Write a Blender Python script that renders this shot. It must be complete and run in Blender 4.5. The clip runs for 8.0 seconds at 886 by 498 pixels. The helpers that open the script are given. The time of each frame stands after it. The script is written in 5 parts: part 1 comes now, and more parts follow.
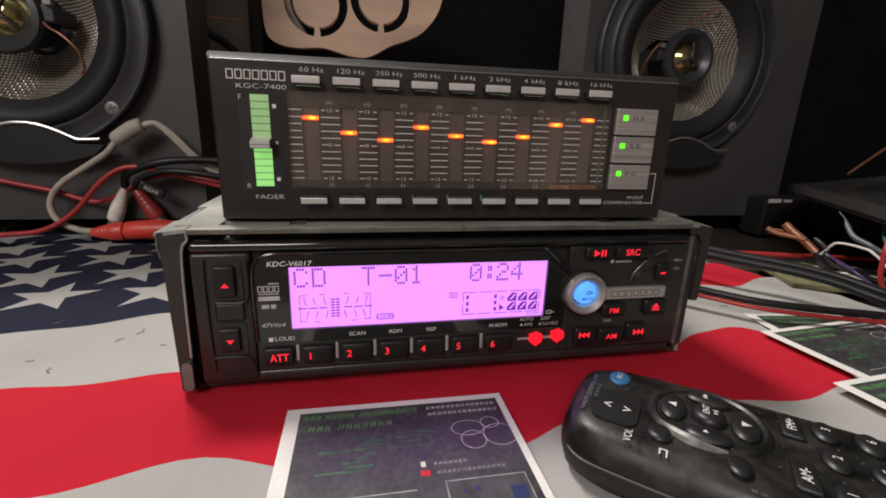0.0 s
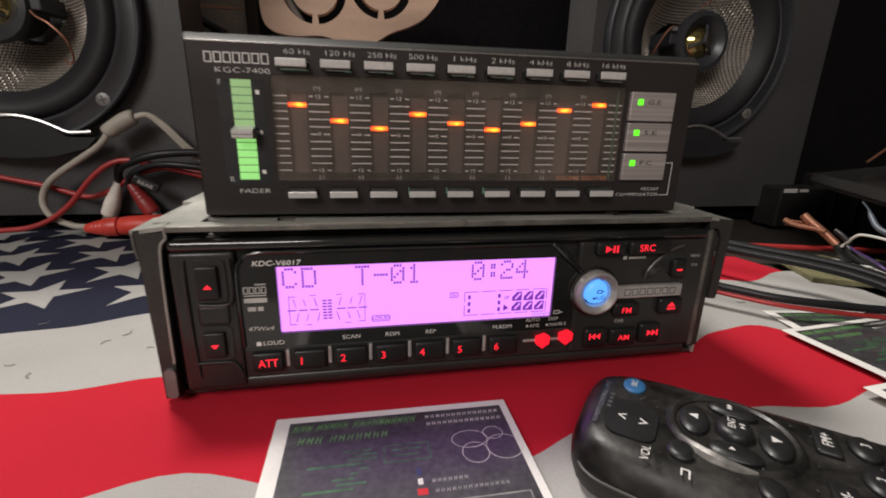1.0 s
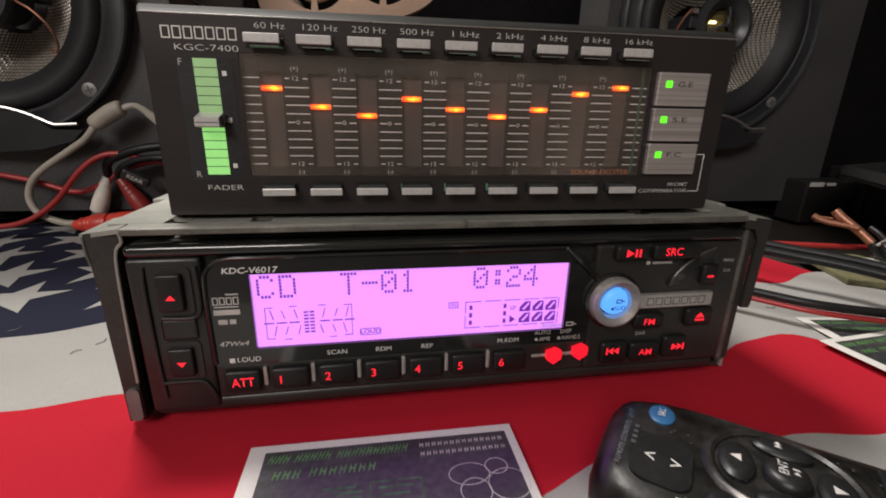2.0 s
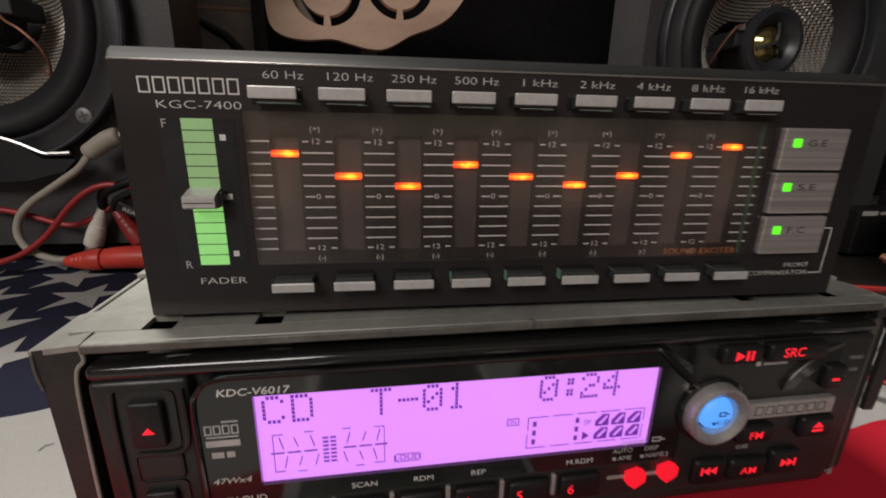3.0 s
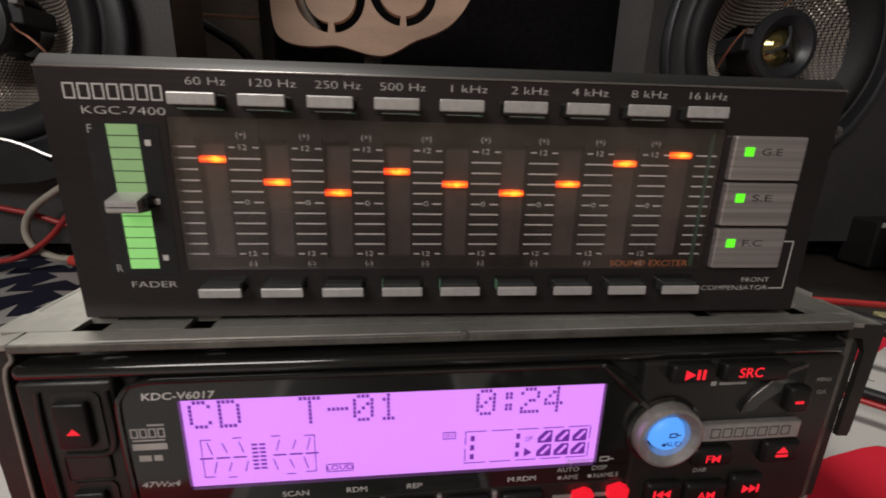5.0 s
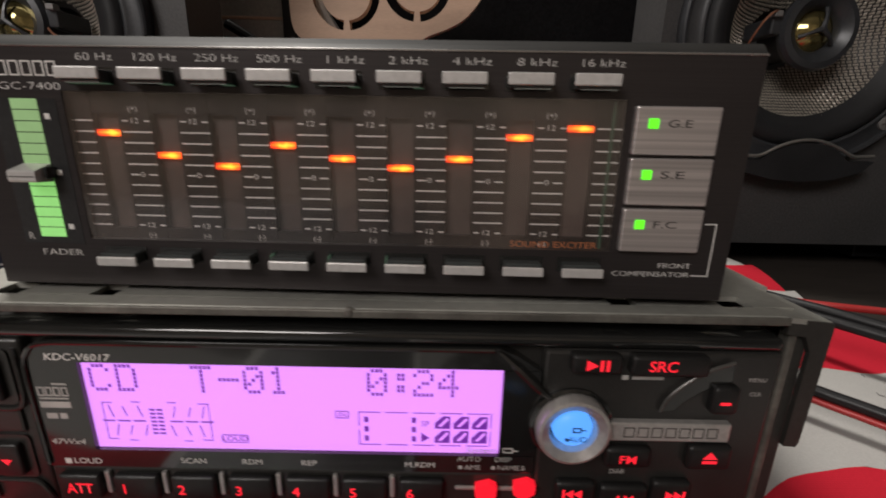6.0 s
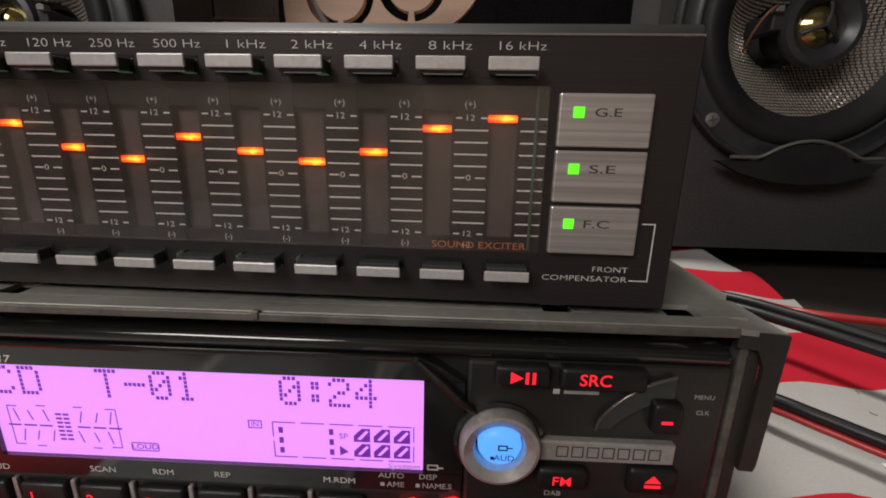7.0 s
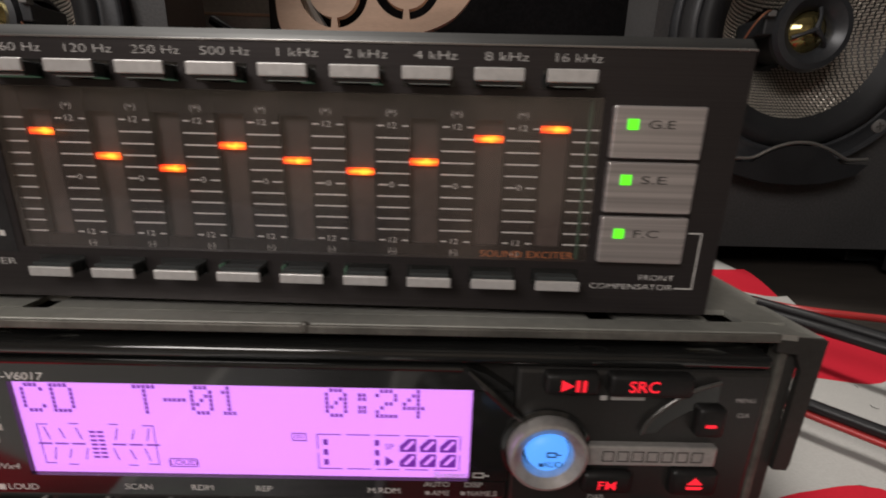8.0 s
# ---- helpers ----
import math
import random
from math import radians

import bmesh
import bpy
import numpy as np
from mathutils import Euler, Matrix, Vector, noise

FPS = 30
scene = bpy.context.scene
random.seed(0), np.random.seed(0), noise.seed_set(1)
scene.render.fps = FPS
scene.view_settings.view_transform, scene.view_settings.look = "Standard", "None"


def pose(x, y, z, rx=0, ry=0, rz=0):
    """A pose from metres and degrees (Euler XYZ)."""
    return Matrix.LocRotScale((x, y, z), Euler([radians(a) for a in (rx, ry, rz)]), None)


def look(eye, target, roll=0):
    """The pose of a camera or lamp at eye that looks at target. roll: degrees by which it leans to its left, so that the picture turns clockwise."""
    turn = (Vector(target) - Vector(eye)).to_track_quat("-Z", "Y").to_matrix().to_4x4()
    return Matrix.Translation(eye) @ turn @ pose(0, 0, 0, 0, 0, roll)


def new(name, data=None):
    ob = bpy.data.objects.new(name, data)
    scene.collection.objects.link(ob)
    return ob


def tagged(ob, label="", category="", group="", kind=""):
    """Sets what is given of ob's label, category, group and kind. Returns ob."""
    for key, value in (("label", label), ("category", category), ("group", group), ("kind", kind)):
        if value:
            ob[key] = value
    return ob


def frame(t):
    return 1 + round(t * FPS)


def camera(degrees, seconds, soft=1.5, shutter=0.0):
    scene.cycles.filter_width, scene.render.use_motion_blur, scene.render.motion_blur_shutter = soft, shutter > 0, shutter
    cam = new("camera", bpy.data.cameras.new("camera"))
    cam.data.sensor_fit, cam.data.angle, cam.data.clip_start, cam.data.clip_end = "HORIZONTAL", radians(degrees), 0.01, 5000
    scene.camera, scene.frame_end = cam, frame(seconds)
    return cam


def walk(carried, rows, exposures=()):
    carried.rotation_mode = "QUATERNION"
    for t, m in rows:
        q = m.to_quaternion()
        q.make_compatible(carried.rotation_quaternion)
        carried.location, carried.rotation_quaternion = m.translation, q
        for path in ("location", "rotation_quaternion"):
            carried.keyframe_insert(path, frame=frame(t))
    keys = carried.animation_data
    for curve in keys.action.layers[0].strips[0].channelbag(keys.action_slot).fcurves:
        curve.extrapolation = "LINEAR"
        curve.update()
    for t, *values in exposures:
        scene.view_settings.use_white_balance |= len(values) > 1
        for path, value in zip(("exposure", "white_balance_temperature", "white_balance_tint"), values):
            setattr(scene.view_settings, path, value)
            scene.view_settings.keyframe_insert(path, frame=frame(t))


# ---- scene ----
cam = camera(91.32, 8.0, soft=1.8, shutter=0.6)
PATH = [
    (0, (-0.03663, -0.13329, 0.08304), (0.00376, 0.05546, 0.03067), 2.00),
    (0.5, (-0.03664, -0.13199, 0.08323), (0.00332, 0.05639, 0.02922), 1.85),
    (1, (-0.03283, -0.12384, 0.08193), (0.00502, 0.06438, 0.02588), 1.50),
    (1.2, (-0.03021, -0.11800, 0.07999), (0.00785, 0.06979, 0.02269), 1.66),
    (2.3, (-0.02696, -0.10064, 0.08079), (0.00626, 0.08752, 0.02171), 1.19),
    (2.5, (-0.02837, -0.09185, 0.08426), (0.00498, 0.09666, 0.02636), 1.27),
    (3, (-0.03304, -0.07643, 0.09198), (-0.00134, 0.11281, 0.03556), 1.34),
    (3.5, (-0.03525, -0.07306, 0.09153), (-0.00444, 0.11653, 0.03579), 1.47),
    (4, (-0.03516, -0.07417, 0.08959), (-0.00676, 0.11584, 0.03401), 1.49),
    (4.5, (-0.02711, -0.07372, 0.09265), (-0.00334, 0.11704, 0.03749), 1.40),
    (4.7, (-0.02272, -0.07568, 0.09296), (0.00187, 0.11511, 0.03824), 1.60),
    (6, (0.01554, -0.07816, 0.08812), (0.01658, 0.11429, 0.03372), 1.21),
    (6.5, (0.03083, -0.07293, 0.08618), (0.02655, 0.11961, 0.03222), 1.29),
    (7, (0.03362, -0.07198, 0.08614), (0.02798, 0.12081, 0.03322), 1.30),
    (7.5, (0.03357, -0.07241, 0.08684), (0.03073, 0.12037, 0.03368), 1.38),
    (8, (0.02131, -0.07144, 0.08821), (0.02420, 0.12102, 0.03388), 1.56),
]
walk(cam, [(t, look(eye, target, roll)) for t, eye, target, roll in PATH],
     [(0, 0.38), (1.2, 0.45), (2.5, 0.23), (3.5, 0.03), (4.5, 0.0), (6, 0.25), (8, 0.25)])

# ---- light ----
world = bpy.data.worlds.new("room_air")
scene.world = world
world.use_nodes = True
world.node_tree.nodes["Background"].inputs[0].default_value = (1.0, 0.93, 0.86, 1)
world.node_tree.nodes["Background"].inputs[1].default_value = 0.02


def area_lamp(name, eye, target, w, h, watts, colour):
    data = bpy.data.lights.new(name, "AREA")
    data.shape, data.size, data.size_y, data.energy, data.color = "RECTANGLE", w, h, watts, colour
    ob = new(name, data)
    ob.matrix_world = look(eye, target)
    return ob


area_lamp("ceiling_lamp_key", (-0.50, 0.64, 1.60), (0.0, 0.05, 0.0), 0.34, 0.24, 26.0, (1.0, 0.95, 0.89))
# Unseen fill added to brighten the front faces; no known source stands there.
area_lamp("fill_light", (-0.7, -1.05, 0.95), (0.0, 0.1, 0.05), 0.7, 0.5, 11.5, (1.0, 0.94, 0.90))

# ---- materials ----
MM = 0.001


def material(name, base, rough=0.5, metal=0.0, grain=0.0, grain_scale=400.0, stain=0.0, stain_scale=30.0, bump=0.0,
             stretch=(1, 1, 1), emit=None, power=0.0, coat=0.0, rough_var=0.0, spec=0.5):
    """A principled surface with fine grain, broad stains, and bump, in object space."""
    m = bpy.data.materials.new(name)
    m.use_nodes = True
    nt = m.node_tree
    p = nt.nodes["Principled BSDF"]
    p.inputs["Base Color"].default_value = (*base, 1)
    p.inputs["Roughness"].default_value, p.inputs["Metallic"].default_value = rough, metal
    p.inputs["Coat Weight"].default_value = coat
    p.inputs["Coat Roughness"].default_value = 0.08
    p.inputs["Specular IOR Level"].default_value = spec
    if emit:
        p.inputs["Emission Color"].default_value, p.inputs["Emission Strength"].default_value = (*emit, 1), power
    if not (grain or stain or bump or rough_var):
        return m
    tc, mp = nt.nodes.new("ShaderNodeTexCoord"), nt.nodes.new("ShaderNodeMapping")
    mp.inputs["Scale"].default_value = stretch
    nt.links.new(tc.outputs["Object"], mp.inputs["Vector"])

    def tex(scale, detail):
        n = nt.nodes.new("ShaderNodeTexNoise")
        n.inputs["Scale"].default_value, n.inputs["Detail"].default_value = scale, detail
        nt.links.new(mp.outputs[0], n.inputs["Vector"])
        return n.outputs[0]

    fine, broad = tex(grain_scale, 3), tex(stain_scale, 4)

    def spread(src, amount):
        r = nt.nodes.new("ShaderNodeMapRange")
        r.inputs[1].default_value, r.inputs[2].default_value = 0.3, 0.7
        r.inputs[3].default_value, r.inputs[4].default_value = 1 - amount, 1 + amount
        nt.links.new(src, r.inputs[0])
        return r.outputs[0]

    mul = nt.nodes.new("ShaderNodeMath")
    mul.operation = "MULTIPLY"
    nt.links.new(spread(fine, grain), mul.inputs[0])
    nt.links.new(spread(broad, stain), mul.inputs[1])
    vm = nt.nodes.new("ShaderNodeVectorMath")
    vm.operation = "SCALE"
    vm.inputs[0].default_value = base
    nt.links.new(mul.outputs[0], vm.inputs["Scale"])
    nt.links.new(vm.outputs[0], p.inputs["Base Color"])
    if rough_var:
        rr = nt.nodes.new("ShaderNodeMapRange")
        rr.inputs[3].default_value, rr.inputs[4].default_value = max(0.03, rough - rough_var), min(1, rough + rough_var)
        nt.links.new(broad, rr.inputs[0])
        nt.links.new(rr.outputs[0], p.inputs["Roughness"])
    if bump:
        b = nt.nodes.new("ShaderNodeBump")
        b.inputs["Strength"].default_value, b.inputs["Distance"].default_value = bump, 0.0004
        nt.links.new(fine, b.inputs["Height"])
        nt.links.new(b.outputs[0], p.inputs["Normal"])
    return m


def cloth(name, base):
    """Woven cotton: two crossed thread waves as bump, faint soiling in colour."""
    m = material(name, base, 0.9, grain=0.05, grain_scale=1500, stain=0.07, stain_scale=18, spec=0.2)
    nt = m.node_tree
    tc = nt.nodes.new("ShaderNodeTexCoord")
    add = nt.nodes.new("ShaderNodeMath")
    for i, way in enumerate("XY"):
        w = nt.nodes.new("ShaderNodeTexWave")
        w.bands_direction = way
        w.inputs["Scale"].default_value, w.inputs["Distortion"].default_value = 420, 0.6
        nt.links.new(tc.outputs["Object"], w.inputs["Vector"])
        nt.links.new(w.outputs[1], add.inputs[i])
    b = nt.nodes.new("ShaderNodeBump")
    b.inputs["Strength"].default_value, b.inputs["Distance"].default_value = 0.09, 0.0003
    nt.links.new(add.outputs[0], b.inputs["Height"])
    nt.links.new(b.outputs[0], nt.nodes["Principled BSDF"].inputs["Normal"])
    return m


def glow(name, colour, power):
    return material(name, tuple(0.3 * c for c in colour), 0.5, emit=colour, power=power)


def led_lens(name):
    """A moulded red lens with the amber glow of its diode showing off centre and uneven."""
    m = bpy.data.materials.new(name)
    m.use_nodes = True
    nt = m.node_tree
    p = nt.nodes["Principled BSDF"]
    p.inputs["Base Color"].default_value, p.inputs["Roughness"].default_value = (0.3, 0.03, 0.01, 1), 0.3
    tc, sep, noise = (nt.nodes.new("ShaderNode" + k) for k in ("TexCoord", "SeparateXYZ", "TexNoise"))
    noise.inputs["Scale"].default_value, noise.inputs["Detail"].default_value = 900, 2
    nt.links.new(tc.outputs["Generated"], sep.inputs[0])
    nt.links.new(tc.outputs["Object"], noise.inputs["Vector"])

    def calc(op, a, b):
        n = nt.nodes.new("ShaderNodeMath")
        n.operation = op
        for i, v in enumerate((a, b)):
            if isinstance(v, float):
                n.inputs[i].default_value = v
            else:
                nt.links.new(v, n.inputs[i])
        return n.outputs[0]

    across = calc("MULTIPLY", calc("ABSOLUTE", calc("SUBTRACT", sep.outputs[0], 0.58), 0.0), 1.35)
    up = calc("MULTIPLY", calc("ABSOLUTE", calc("SUBTRACT", sep.outputs[2], 0.52), 0.0), 1.1)
    core = calc("SUBTRACT", calc("ADD", calc("SUBTRACT", 1.0, across), calc("MULTIPLY", noise.outputs[0], 0.9)), calc("ADD", up, 0.33))
    ramp = nt.nodes.new("ShaderNodeValToRGB")
    e = ramp.color_ramp.elements
    e[0].position, e[0].color = 0.05, (0.55, 0.022, 0.003, 1)
    e[1].position, e[1].color = 0.95, (1.0, 0.50, 0.03, 1)
    mid = e.new(0.5)
    mid.color = (1.0, 0.13, 0.006, 1)
    nt.links.new(core, ramp.inputs[0])
    nt.links.new(ramp.outputs[0], p.inputs["Emission Color"])
    p.inputs["Emission Strength"].default_value = 2.3
    return m


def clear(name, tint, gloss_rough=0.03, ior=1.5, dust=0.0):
    """A clear cover: tinted see-through with a Fresnel gloss, and soft upright smears of wiped dust and painted
    room-reflection haze.
    """
    m = bpy.data.materials.new(name)
    m.use_nodes = True
    nt = m.node_tree
    nt.nodes.remove(nt.nodes["Principled BSDF"])
    out = nt.nodes["Material Output"]
    tr, gl, mix, fr = (nt.nodes.new("ShaderNode" + k) for k in ("BsdfTransparent", "BsdfGlossy", "MixShader", "Fresnel"))
    tr.inputs[0].default_value = (*tint, 1)
    gl.inputs["Roughness"].default_value = gloss_rough
    fr.inputs[0].default_value = ior
    nt.links.new(fr.outputs[0], mix.inputs[0])
    nt.links.new(tr.outputs[0], mix.inputs[1])
    nt.links.new(gl.outputs[0], mix.inputs[2])
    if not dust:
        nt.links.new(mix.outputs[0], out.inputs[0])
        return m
    # Diffuse smears: dust, plus haze of the mirrored room put into colour.
    tc, mp, noise, ramp, film_mix, dust_haze = (nt.nodes.new("ShaderNode" + k) for k in ("TexCoord", "Mapping", "TexNoise", "MapRange", "MixShader", "BsdfDiffuse"))
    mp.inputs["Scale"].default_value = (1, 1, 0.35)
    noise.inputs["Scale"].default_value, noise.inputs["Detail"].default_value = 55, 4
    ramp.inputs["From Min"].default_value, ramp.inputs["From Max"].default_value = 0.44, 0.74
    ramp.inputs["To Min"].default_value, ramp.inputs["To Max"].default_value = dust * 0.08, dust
    dust_haze.inputs[0].default_value = (0.62, 0.47, 0.38, 1)
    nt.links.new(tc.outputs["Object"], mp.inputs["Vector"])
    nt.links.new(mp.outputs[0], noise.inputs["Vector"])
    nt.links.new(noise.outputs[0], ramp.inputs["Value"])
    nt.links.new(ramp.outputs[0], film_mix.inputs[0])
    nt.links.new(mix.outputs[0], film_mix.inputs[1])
    nt.links.new(dust_haze.outputs[0], film_mix.inputs[2])
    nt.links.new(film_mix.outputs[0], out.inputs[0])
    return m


RED_CLOTH, WHITE_CLOTH, NAVY_CLOTH = cloth("red_cotton", (0.42, 0.010, 0.024)), cloth("white_cotton", (0.335, 0.327, 0.313)), cloth("navy_cotton", (0.012, 0.013, 0.03))
WALL_PAINT = material("wall_paint", (0.36, 0.335, 0.30), 0.85, stain=0.1, stain_scale=2)
# Unseen wall; pale blotches added so the window mirrors a soft haze.
WALL_REFLECTED = material("reflection_plaster", (0.68, 0.58, 0.49), 0.85, grain=0.05, grain_scale=60, stain=0.55, stain_scale=1.3)
# Unseen wall darkened so that glossy panels mirror darkness on that side.
WALL_DARK = material("dark_reflected_wall", (0.03, 0.028, 0.027), 0.8, grain=0.05, grain_scale=60, stain=0.25, stain_scale=2)
CEIL_PAINT = material("ceiling_paint", (0.5, 0.48, 0.45), 0.9, stain=0.05, stain_scale=2)
FLOOR_GREY = material("concrete_floor", (0.22, 0.21, 0.2), 0.8, grain=0.15, grain_scale=60, stain=0.2, stain_scale=3)
BENCH_WOOD = material("bench_wood", (0.03, 0.024, 0.02), 0.6, grain=0.2, grain_scale=30, stretch=(1, 12, 1))
EQ_PANEL = material("brushed_black_panel", (0.049, 0.0425, 0.043), 0.33, 0.6, grain=0.10, grain_scale=900, stain=0.10, stain_scale=14, stretch=(0.03, 1, 3), bump=0.03, rough_var=0.06)
EQ_CASE = material("satin_black_case", (0.018, 0.018, 0.019), 0.42, 0.2, grain=0.2, grain_scale=900, stain=0.25, stain_scale=40, bump=0.12, rough_var=0.1)
EQ_EDGE = material("polished_black_edge", (0.010, 0.0095, 0.009), 0.55, 0.0, spec=0.2, stain=0.2, stain_scale=60, rough_var=0.08)
EQ_RIM = material("edge_highlight_rim", (0.34, 0.32, 0.31), 0.26, 0.8, stain=0.3, stain_scale=40, rough_var=0.1)
EQ_DARK = material("dark_recess", (0.012, 0.008, 0.008), 0.35, grain=0.2, grain_scale=500, stain=0.2, stain_scale=60)
# Slot brown, lifted and mottled to hold some reflected room light.
EQ_SLOT = material("brown_slot", (0.075, 0.054, 0.048), 0.5, grain=0.2, grain_scale=700, stain=0.4, stain_scale=45)
ALU = material("brushed_aluminium", (0.62, 0.57, 0.56), 0.38, 0.75, grain=0.22, grain_scale=500, stain=0.05, stain_scale=40, stretch=(0.012, 1, 3), bump=0.06)
BTN_ALU = material("satin_aluminium", (0.62, 0.60, 0.585), 0.33, 0.35, grain=0.08, grain_scale=900, stain=0.08, stain_scale=90, bump=0.04)
BTN_GLINT = material("stem_edge_glint", (0.30, 0.34, 0.32), 0.2, 0.2)
BTN_SIDE = material("smoked_button_side", (0.05, 0.055, 0.055), 0.25, 0.2)
PRINT = material("silver_print", (0.74, 0.71, 0.68), 0.5, stain=0.12, stain_scale=250)
PRINT_LINE = material("white_print", (0.9, 0.87, 0.84), 0.5, stain=0.08, stain_scale=250)
PRINT_DIM = material("dim_grey_print", (0.46, 0.44, 0.42), 0.5, stain=0.15, stain_scale=250)
PRINT_DARK = material("dark_print", (0.06, 0.055, 0.05), 0.5)
PRINT_ORANGE = material("copper_print", (0.66, 0.22, 0.08), 0.45, stain=0.1, stain_scale=250)
LED_ORANGE = led_lens("amber_red_led")
LED_GREEN = glow("green_led", (0.12, 1.0, 0.02), 1.1)
GREEN_SEEP = glow("green_seep", (0.26, 0.50, 0.32), 0.06)
FADER_GREEN = material("green_lit_strip", (0.17, 0.32, 0.14), 0.4, emit=(0.34, 0.86, 0.22), power=0.52, grain=0.08, grain_scale=300)
FADER_DIM = material("green_strip_upper", (0.19, 0.31, 0.15), 0.4, emit=(0.37, 0.60, 0.25), power=0.33, grain=0.08, grain_scale=300)
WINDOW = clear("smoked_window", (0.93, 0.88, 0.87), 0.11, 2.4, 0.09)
LCD_COVER = clear("lcd_cover", (0.97, 0.97, 0.97), 0.06, 1.25)
ZINC = material("zinc_sheet", (0.375, 0.37, 0.335), 0.42, 0.4, grain=0.08, grain_scale=500, stain=0.3, stain_scale=24, bump=0.03, rough_var=0.15)
ZINC_EDGE = material("worn_grey_edge", (0.15, 0.142, 0.125), 0.5, 0.45, grain=0.14, grain_scale=700, stain=0.35, stain_scale=90, bump=0.15)
SLEEVE_DARK = material("dusty_dark_steel", (0.036, 0.034, 0.031), 0.5, 0.3, grain=0.12, grain_scale=800, stain=0.2, stain_scale=60, bump=0.1)
FACE_PLASTIC = material("black_face_plastic", (0.021, 0.0198, 0.0186), 0.34, spec=0.45, grain=0.15, grain_scale=1500, stain=0.25, stain_scale=50, bump=0.05, rough_var=0.08)
FACE_GLOSS = material("piano_black_plastic", (0.013, 0.013, 0.0125), 0.12, stain=0.2, stain_scale=60, rough_var=0.05, coat=0.5)
GROOVE = material("highlight_rib", (0.12, 0.115, 0.11), 0.24, 0.7, stain=0.1, stain_scale=80)
BTN_BLACK = material("rubbery_black_button", (0.011, 0.0106, 0.0104), 0.42, spec=0.4, grain=0.2, grain_scale=1200, stain=0.15, stain_scale=120, bump=0.08)
TITAN = material("champagne_grey_metal", (0.50, 0.475, 0.455), 0.33, 0.6, grain=0.1, grain_scale=900, stain=0.12, stain_scale=150, bump=0.03)
GLOW_RED = glow("red_backlight", (1.0, 0.018, 0.035), 0.95)
GLOW_LAMP = glow("red_lit_key", (1.0, 0.012, 0.03), 0.75)
GLOW_BLUE = glow("blue_backlight", (0.10, 0.36, 1.0), 0.95)
LCD_BACK = material("violet_lcd_backlight", (0.2, 0.1, 0.25), 0.4, emit=(0.70, 0.25, 0.95), power=1.02)
LCD_INK = material("lcd_segment", (0.10, 0.015, 0.16), 0.5, emit=(0.12, 0.015, 0.28), power=0.75)
BOX_VINYL = material("charcoal_vinyl", (0.041, 0.040, 0.0405), 0.55, grain=0.25, grain_scale=700, stain=0.2, stain_scale=12, bump=0.25)
RUBBER = material("black_rubber", (0.014, 0.0145, 0.016), 0.55, spec=0.3, grain=0.15, grain_scale=900, stain=0.2, stain_scale=30, rough_var=0.08)
BASKET = material("satin_black_basket", (0.034, 0.036, 0.040), 0.36, 0.2, grain=0.15, grain_scale=700, stain=0.2, stain_scale=40, bump=0.05)
CHROME = material("brushed_steel_trim", (0.56, 0.55, 0.53), 0.34, 0.9, grain=0.08, grain_scale=900, stain=0.08, stain_scale=60)
FIBRE = material("silver_grey_fibre", (0.40, 0.365, 0.315), 0.35, 0.35, grain=0.25, grain_scale=500, stain=0.12, stain_scale=60)
FIBRE_DARK = material("dark_resin", (0.015, 0.014, 0.014), 0.4)
DOME_GOLD = material("gold_dome_film", (0.36, 0.30, 0.13), 0.11, 0.9, stain=0.2, stain_scale=120)
COPPER = material("bare_copper", (0.36, 0.165, 0.105), 0.42, 0.7, grain=0.3, grain_scale=900, stretch=(1, 1, 0.2), bump=0.2)
PLYWOOD = material("tan_plywood", (0.50, 0.345, 0.25), 0.65, grain=0.06, grain_scale=200, stain=0.2, stain_scale=9, stretch=(1, 1, 5), bump=0.08)
BACKDROP_DARK = material("unlit_black", (0.007, 0.0066, 0.007), 0.95, spec=0.1, grain=0.3, grain_scale=300, stain=0.2, stain_scale=10)
GREEN_EDGE = material("refracted_green", (0.05, 0.11, 0.07), 0.3)
GREY_BOARD = material("grey_board", (0.36, 0.355, 0.34), 0.7, grain=0.1, grain_scale=300, stain=0.15, stain_scale=20)
WIRE_RED = material("red_pvc_wire", (0.33, 0.026, 0.026), 0.4, stain=0.12, stain_scale=60)
WIRE_BLACK = material("black_pvc_wire", (0.009, 0.009, 0.010), 0.42, spec=0.35, stain=0.2, stain_scale=60)
WIRE_GREY = material("beige_grey_cable", (0.34, 0.31, 0.26), 0.55, stain=0.15, stain_scale=70)
WIRE_WHITE = material("white_pvc_wire", (0.65, 0.63, 0.6), 0.45, stain=0.15, stain_scale=60)
WIRE_GREEN = material("green_pvc_wire", (0.03, 0.16, 0.08), 0.4, stain=0.15, stain_scale=60)
PLUG_RED = material("red_plug_plastic", (0.55, 0.05, 0.035), 0.38, stain=0.15, stain_scale=80)
PLUG_DEEP = material("dark_red_plug_plastic", (0.22, 0.02, 0.018), 0.4, stain=0.2, stain_scale=80)
PLUG_WHITE = material("ivory_plug_plastic", (0.62, 0.59, 0.53), 0.45, stain=0.18, stain_scale=80)
SCREW_GREY = material("grey_screw_steel", (0.18, 0.175, 0.17), 0.5, 0.35, stain=0.2, stain_scale=90)
STEEL = material("nickel_steel", (0.5, 0.49, 0.47), 0.3, 0.95, stain=0.2, stain_scale=90)
PAPER = material("white_card_paper", (0.66, 0.645, 0.61), 0.55, grain=0.04, grain_scale=900, stain=0.05, stain_scale=40)
CARD_DARK = material("dark_glossy_print", (0.040, 0.041, 0.043), 0.38, grain=0.35, grain_scale=600, stain=0.35, stain_scale=60, coat=0.12, rough_var=0.12)
